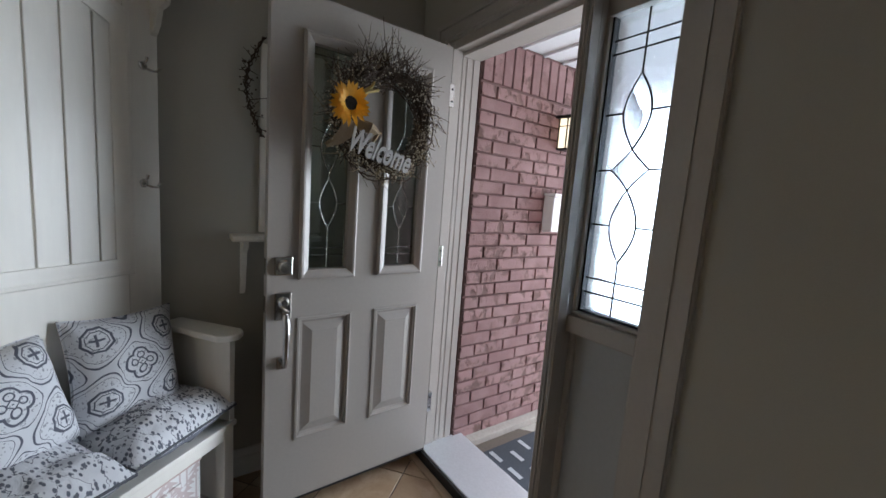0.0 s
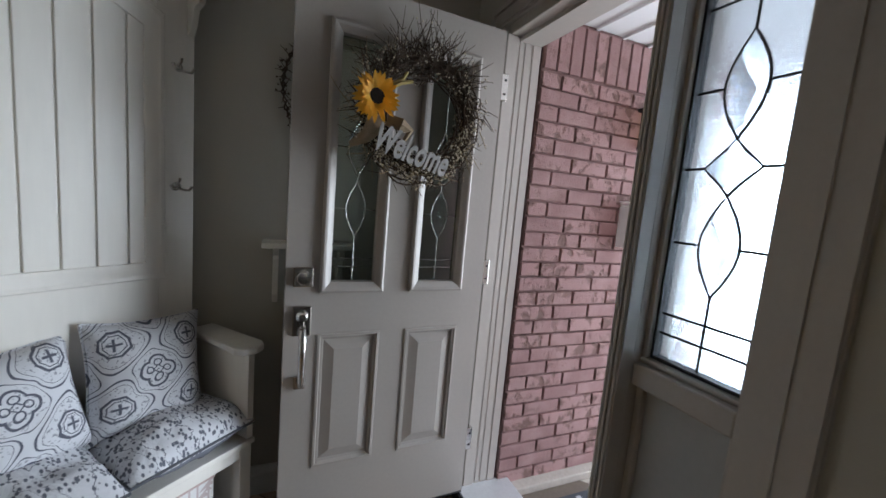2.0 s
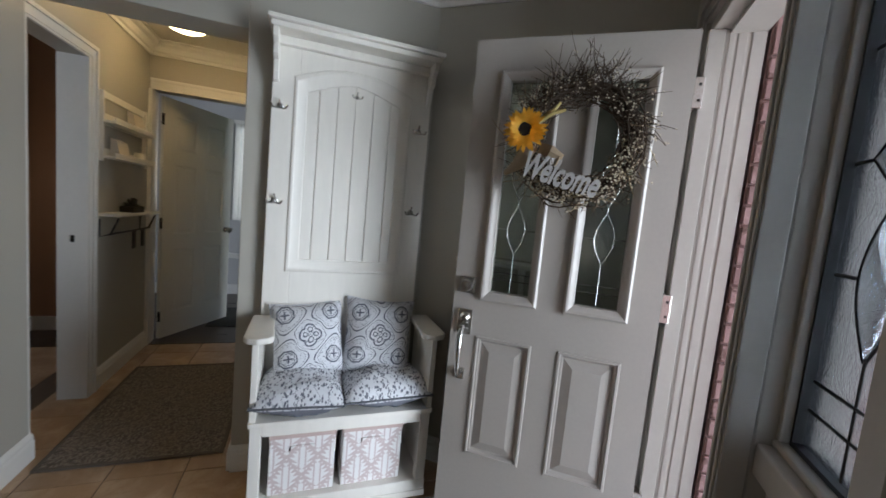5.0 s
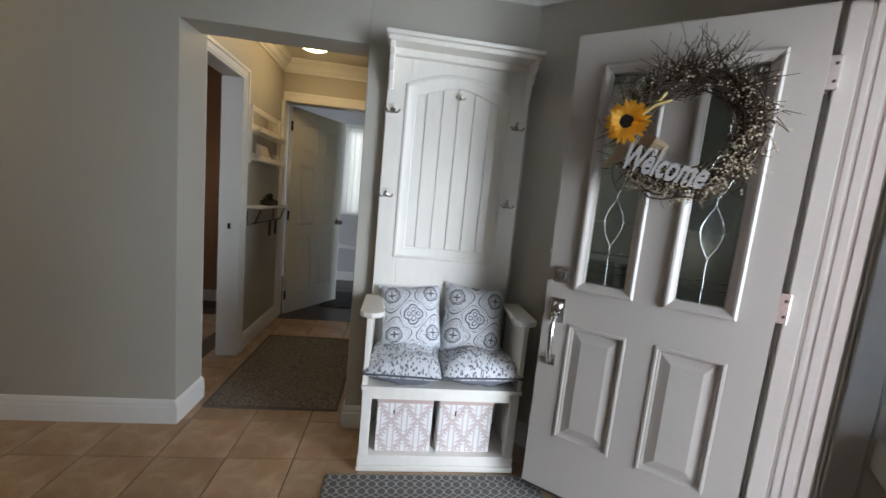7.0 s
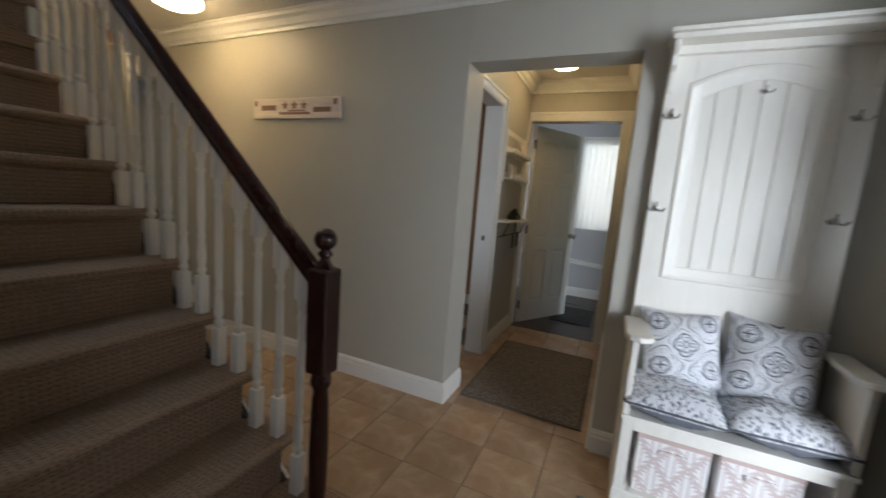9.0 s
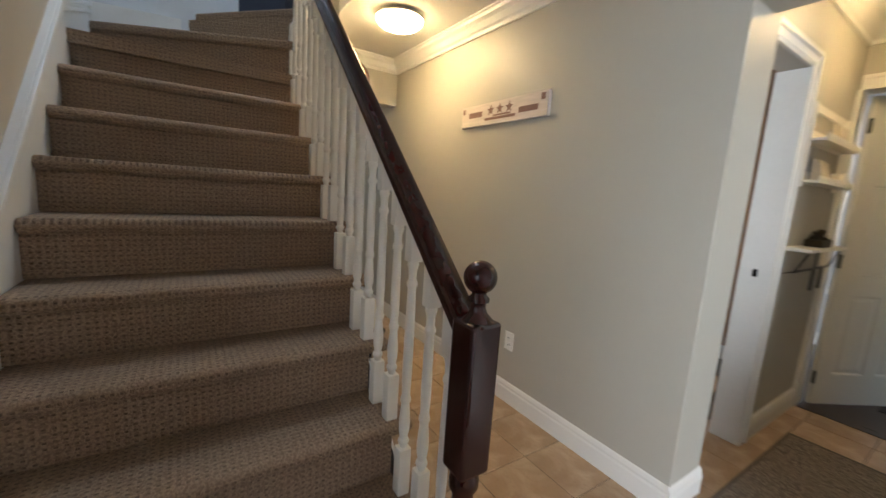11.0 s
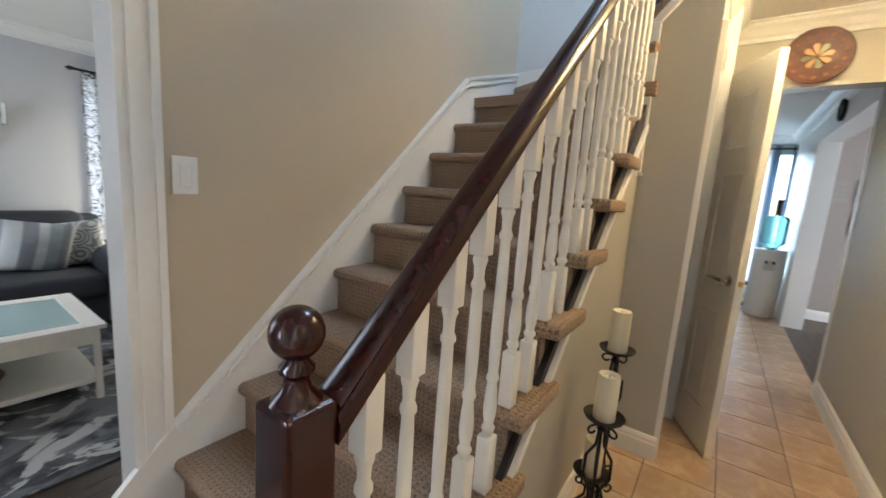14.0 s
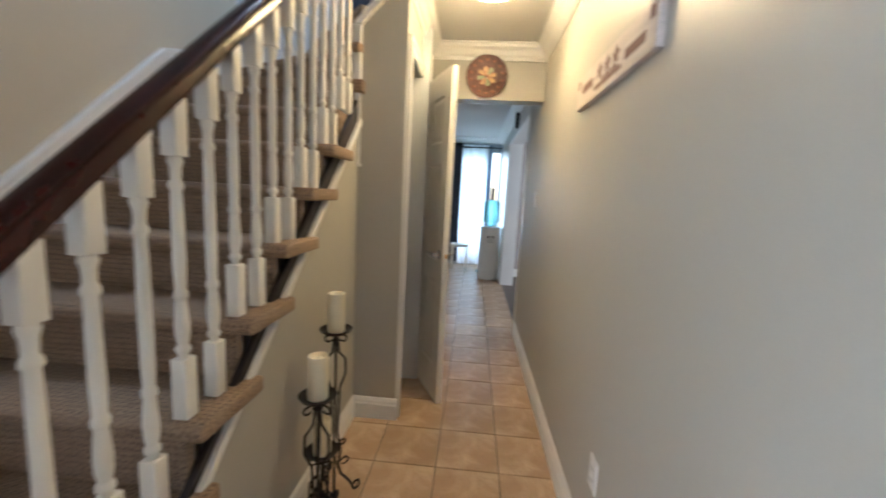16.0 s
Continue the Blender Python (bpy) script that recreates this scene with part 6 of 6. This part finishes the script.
single("wooden_tray", lathe([(0.001, 0.0), (0.17, 0.0), (0.20, 0.04), (0.19, 0.045), (0.165, 0.012), (0.001, 0.01)], 36), mat("brown_tray", (0.16, 0.075, 0.035), 0.5, scale=14, var=0.3), "round brown wooden tray on the coffee table's shelf", "tray", pose(0.08, -2.3, 0.146), smooth=True)
single("wire_basket", lathe([(0.08, 0.0), (0.10, 0.05), (0.10, 0.055), (0.075, 0.006)], 20), BLACK_IRON, "small dark basket on the wooden tray", "basket", pose(0.12, -2.3, 0.159), smooth=True)

side = thing("side_table", pose(-1.25, -3.58, 0), "grey-white side table with glass top beside the sofa", "side table")
part("top_frame", boxes((-0.27, 0.27, -0.27, -0.21, 0.54, 0.565), (-0.27, 0.27, 0.21, 0.27, 0.54, 0.565), (-0.27, -0.21, -0.21, 0.21, 0.54, 0.565), (0.21, 0.27, -0.21, 0.21, 0.54, 0.565)), WHITE_WOOD, side, bevel=0.003)
part("glass_top", boxes((-0.21, 0.21, -0.21, 0.21, 0.552, 0.558)), mat("dark_glass", (0.12, 0.13, 0.13), 0.1, spec=0.8), side)
part("apron", boxes((-0.25, 0.25, 0.23, 0.25, 0.46, 0.54), (-0.25, 0.25, -0.25, -0.23, 0.46, 0.54), (-0.25, -0.23, -0.23, 0.23, 0.46, 0.54), (0.23, 0.25, -0.23, 0.23, 0.46, 0.54)), WHITE_WOOD, side)
part("shelf", boxes((-0.24, 0.24, -0.24, 0.24, 0.16, 0.18)), WHITE_WOOD, side)
for x in (-0.235, 0.235):
    for y in (-0.235, 0.235):
        part("leg", boxes((x - 0.02, x + 0.02, y - 0.02, y + 0.02, 0.0, 0.54)), WHITE_WOOD, side, bevel=0.003)
tb = thing("tissue_box", pose(-1.18, -3.42, 0.181), "patterned tissue box on the side table's shelf", "tissue box")
part("carton", boxes((-0.09, 0.09, -0.05, 0.05, 0, 0.08)), mat("tissue_carton", (0.12, 0.12, 0.13), 0.7, scale=60, var=0.5), tb, bevel=0.003)
part("tissue", pillow_bm(0.10, 0.07, 0.04, 1.0, 8, 0.012), mat("tissue_paper", (0.8, 0.8, 0.8), 0.9), tb, smooth=60, m=pose(0, 0, 0.078))
tl = thing("table_lamp", pose(-1.15, -3.62, 0.566), "lit table lamp with white shade and ribbed pale base", "table lamp")
part("base", lathe([(0.07, 0.0), (0.09, 0.01)] + [(0.11 + 0.05 * math.sin(math.pi * i / 14) + 0.005 * (i % 2), 0.02 + 0.17 * i / 14) for i in range(15)] + [(0.05, 0.20), (0.02, 0.215), (0.018, 0.25)], 32), mat("ribbed_ceramic", (0.66, 0.66, 0.64), 0.5, var=0.05), tl, smooth=30)
part("shade", lathe([(0.205, 0.27), (0.135, 0.58), (0.133, 0.58), (0.202, 0.27)], 36, caps=False), LAMP_SHADE, tl, "glowing cloth shade", smooth=True)
curtain("curtain", pose(-1.62, -4.20, 0.03), 0.72, 2.13, 7, CURTAIN, "white curtain printed with black twigs at the living room window", 0.035)
curtain("curtain", pose(-1.95, -4.20, 0.03), 0.32, 2.13, 4, SHEER, "sheer white curtain at the living room window", 0.025)
rod2 = thing("curtain_rod", pose(0, -4.20, 2.17), "black curtain rod over the living room window", "curtain rod")
part("rod", tube([(-2.0, 0.035, -0.03), (-0.84, 0.035, -0.03)], 0.011, 10), BLACK_IRON, rod2)
part("finial", lathe([(0.001, -0.04), (0.016, -0.02), (0.022, 0.0), (0.001, 0.03)], 12), BLACK_IRON, rod2, smooth=True, m=pose(-0.82, 0.035, -0.03, 0, 90, 0))
part("rod_bracket", boxes((-0.93, -0.915, -0.075, 0.035, -0.04, -0.02)), BLACK_IRON, rod2)


def tree_art():
    k = Nodes("misty_tree_print", 0.6)
    blob = k.math("SUBTRACT", 1.0, k.step(k.math("SQRT", k.math("ADD", k.math("MULTIPLY", k.math("SUBTRACT", k.x, 0.30), k.math("SUBTRACT", k.x, 0.30)), k.math("MULTIPLY", k.math("MULTIPLY", k.z, k.z), 4.0))), 0.05, 0.38))
    k.color(k.mix(k.math("MULTIPLY", blob, k.step(k.noise(22, 6), 0.4, 0.7)), (0.62, 0.63, 0.64), (0.10, 0.10, 0.11)))
    return k.m


picture("wall_picture", pose(0.28, -4.28, 1.43, 0, 0, 180), 0.94, 0.66, mat("champagne_frame", (0.55, 0.53, 0.48), 0.4, metal=0.3, var=0.08), tree_art(), "pale misty tree print in a slim frame above the sofa", 0.018)
sc = thing("wall_sconce", pose(-0.35, -4.28, 1.42, 0, 0, 180), "candle sconce with mercury glass cup on the grey wall", "sconce")
part("sconce_arm", boxes((-0.018, 0.018, -0.05, 0.0, 0.0, 0.17)), BLACK_IRON, sc, bevel=0.004)
part("sconce_cup", lathe([(0.055, 0.16), (0.072, 0.17), (0.075, 0.33), (0.071, 0.33), (0.068, 0.18), (0.001, 0.172)], 24), mat("mercury_glass", (0.55, 0.56, 0.52), 0.18, metal=0.7, scale=25, var=0.35), sc, "silvery glass cup", smooth=True, m=pose(0, -0.085, 0))

# ---- porch ----
porch = tagged(part("porch", boxes((-0.6, 2.2, 0.16, 2.6, -0.25, -0.005)), CONCRETE, None, m=D), "concrete porch slab outside the front door", "porch", kind="structure")
struct("porch_ledge", boxes((0.03, 0.09, 0.16, 1.55, -0.005, 0.035)), CONCRETE, "low concrete ledge along the brick wall", D, bevel=0.006)
struct("porch_soffit", boxes((-0.3, 3.2, 0.16, 1.62, 2.12, 2.16)), SOFFIT, "white panelled porch soffit", D)
for i in range(9):
    struct("trim_soffit_batten", boxes((0.03, 3.2, 0.26 + i * 0.155, 0.275 + i * 0.155, 2.108, 2.12)), SOFFIT, "white soffit batten", D)
struct("trim_porch_fascia", boxes((-0.3, 3.2, 1.62, 1.65, 2.0, 2.3)), SOFFIT, "white porch fascia", D)
struct("wall_outer_brick", boxes((1.42, 1.50, -4.4, -0.55, -0.3, 2.6)), BRICK, "rose brick outer face of the living room wall")
struct("ground", boxes((-300, 300, -300, 300, -0.40, -0.30)), LAWN, "green lawn reaching far out")
struct("roof", boxes((-8.2, 3.3, -5.0, 6.5, 4.63, 4.75)), SOFFIT, "plain roof closing the house above")
om = thing("outdoor_mat", D @ pose(0.43, 0.46, -0.004), "charcoal outdoor mat with pale dashes on the porch", "mat")
part("mat_sheet", boxes((-0.27, 0.30, -0.20, 0.24, 0, 0.010)), mat("charcoal_mat", (0.05, 0.055, 0.065), 0.95, scale=120, var=0.3, bump=0.4), om, bevel=0.002)
for i in range(4):
    for j in range(4):
        x0 = -0.25 + j * 0.14 + 0.05 * (i % 2)
        part("dash", boxes((x0, x0 + 0.085, -0.16 + i * 0.105, -0.135 + i * 0.105, 0.010, 0.0115)), mat("mat_dash", (0.42, 0.43, 0.45), 0.95, scale=120, var=0.2), om)

lan = thing("porch_lantern", D @ pose(0.03, 0.80, 1.645), "lit craftsman porch lantern with seeded glass on brick", "wall lantern")
part("back_plate", boxes((0.0, 0.014, -0.05, 0.05, 0.03, 0.17)), BLACK_IRON, lan)
part("lantern_cap", prism([(0.005, -0.085), (0.135, -0.06), (0.135, 0.06), (0.005, 0.085)], "z", 0.172, 0.188), BLACK_IRON, lan, bevel=0.003)
part("lantern_floor", prism([(0.014, -0.07), (0.12, -0.05), (0.12, 0.05), (0.014, 0.07)], "z", 0.0, 0.010), BLACK_IRON, lan)
part("lantern_glass", prism([(0.018, -0.062), (0.112, -0.044), (0.112, 0.044), (0.018, 0.062)], "z", 0.010, 0.172), LANTERN_GLOW, lan, "lit ivory glass")
for a, b in (((0.115, -0.047), (0.115, -0.047)), ((0.115, 0.0), (0.115, 0.0)), ((0.115, 0.047), (0.115, 0.047)), ((0.018, -0.066), (0.018, -0.066)), ((0.018, 0.066), (0.018, 0.066)), ((0.066, -0.057), (0.066, -0.057))):
    part("lantern_bar", tube([(a[0], a[1], 0.005), (b[0], b[1], 0.178)], 0.004, 6), BLACK_IRON, lan)
part("cross_bar", tube([(0.018, -0.066, 0.13), (0.115, -0.048, 0.13), (0.115, 0.048, 0.13), (0.018, 0.066, 0.13)], 0.003, 6), BLACK_IRON, lan)
mb = thing("mail_box", D @ pose(0.03, 0.69, 1.18), "white wall-mounted letter box on the brick", "letter box")
MB = mat("letter_box_white", (0.86, 0.86, 0.85), 0.4, scale=30, var=0.06)
part("box_body", boxes((0, 0.075, 0, 0.30, 0, 0.20)), MB, mb, bevel=0.006)
part("box_lid", boxes((0, 0.083, -0.005, 0.305, 0.20, 0.218)), MB, mb, bevel=0.005)

# ---- bricks and tiles, piece by piece ----
brick_wall = struct("wall_porch_brick", boxes((-0.15, 0.022, 0.16, 1.56, -0.25, 2.12)), MORTAR, "rose brick side wall of the porch with a soldier course", D)


def brick_mesh(ly, lz, name="brick"):
    bm = boxes((0, 0.014, 0, ly, 0, lz))
    bmesh.ops.bevel(bm, geom=[e for e in bm.edges if all(v.co.x > 0.013 for v in e.verts)], offset=0.0025, segments=1, affect="EDGES")
    return mesh_of(name, bm, BRICK)


full, half = brick_mesh(0.197, 0.0575), brick_mesh(0.094, 0.0575)
rng = random.Random(11)
COURSE, z0 = 0.0668, 0.03
for row in range(28):
    z = z0 + row * COURSE
    y = 0.165
    first = True
    while y < 1.40:
        me = half if (first and row % 2) else full
        ob = new("brick", me)
        ob.parent = brick_wall
        ob.location = (0.020 + rng.uniform(-0.002, 0.003), y + rng.uniform(-0.0015, 0.0015), z + rng.uniform(-0.001, 0.001))
        ob.rotation_euler = (rng.uniform(-0.004, 0.004), 0, rng.uniform(-0.006, 0.006))
        y += (0.094 if me is half else 0.197) + 0.0105
        first = False
sold = brick_mesh(0.0575, 0.20)
for i in range(20):
    ob = new("brick", sold)
    ob.parent = brick_wall
    ob.location = (0.020 + rng.uniform(-0.002, 0.003), 0.168 + i * COURSE, z0 + 28 * COURSE + 0.004)

floor_ob = bpy.data.objects["floor"]
P, G = 0.306, 0.005


def tile_mesh(w, d):
    bm = boxes((0, w, 0, d, -0.010, 0.0))
    bmesh.ops.bevel(bm, geom=[e for e in bm.edges if all(v.co.z > -0.001 for v in e.verts)], offset=0.002, segments=1, affect="EDGES")
    return mesh_of("floor_tile", bm, TILE)


TM = tile_mesh(P - G, P - G)
for i in range(-25, 8):
    for j in range(-5, 9):
        x, y = 0.16 + i * P, 0.825 + j * P
        cx, cy = x + P / 2, y + P / 2
        hall = -7.5 < cx < -2.9 and -0.75 < cy < 1.5 or -2.95 <= cx < 0.0 and 0.15 < cy < 1.5
        foyer = 0.0 <= cx < 2.3 and -0.75 < cy < 1.5 and (cx - 2.18) * 0.766 - (cy - 0.48) * 0.643 < 0.12
        back = -0.45 < cx < 0.75 and 1.5 <= cy < 3.2
        start = -0.3 < cx < 0.0 and -0.75 < cy <= 0.15
        if hall or foyer or back or start:
            y_end = min(y + P - G, 3.165)
            ob = new("floor_tile", TM if y_end > y + P - G - 0.001 else tile_mesh(P - G, y_end - y))
            ob.parent = floor_ob
            ob.location = (x + G / 2, y + G / 2, rng.uniform(-0.0006, 0.0006))
            ob.rotation_euler = (rng.uniform(-0.001, 0.001), rng.uniform(-0.001, 0.001), 0)
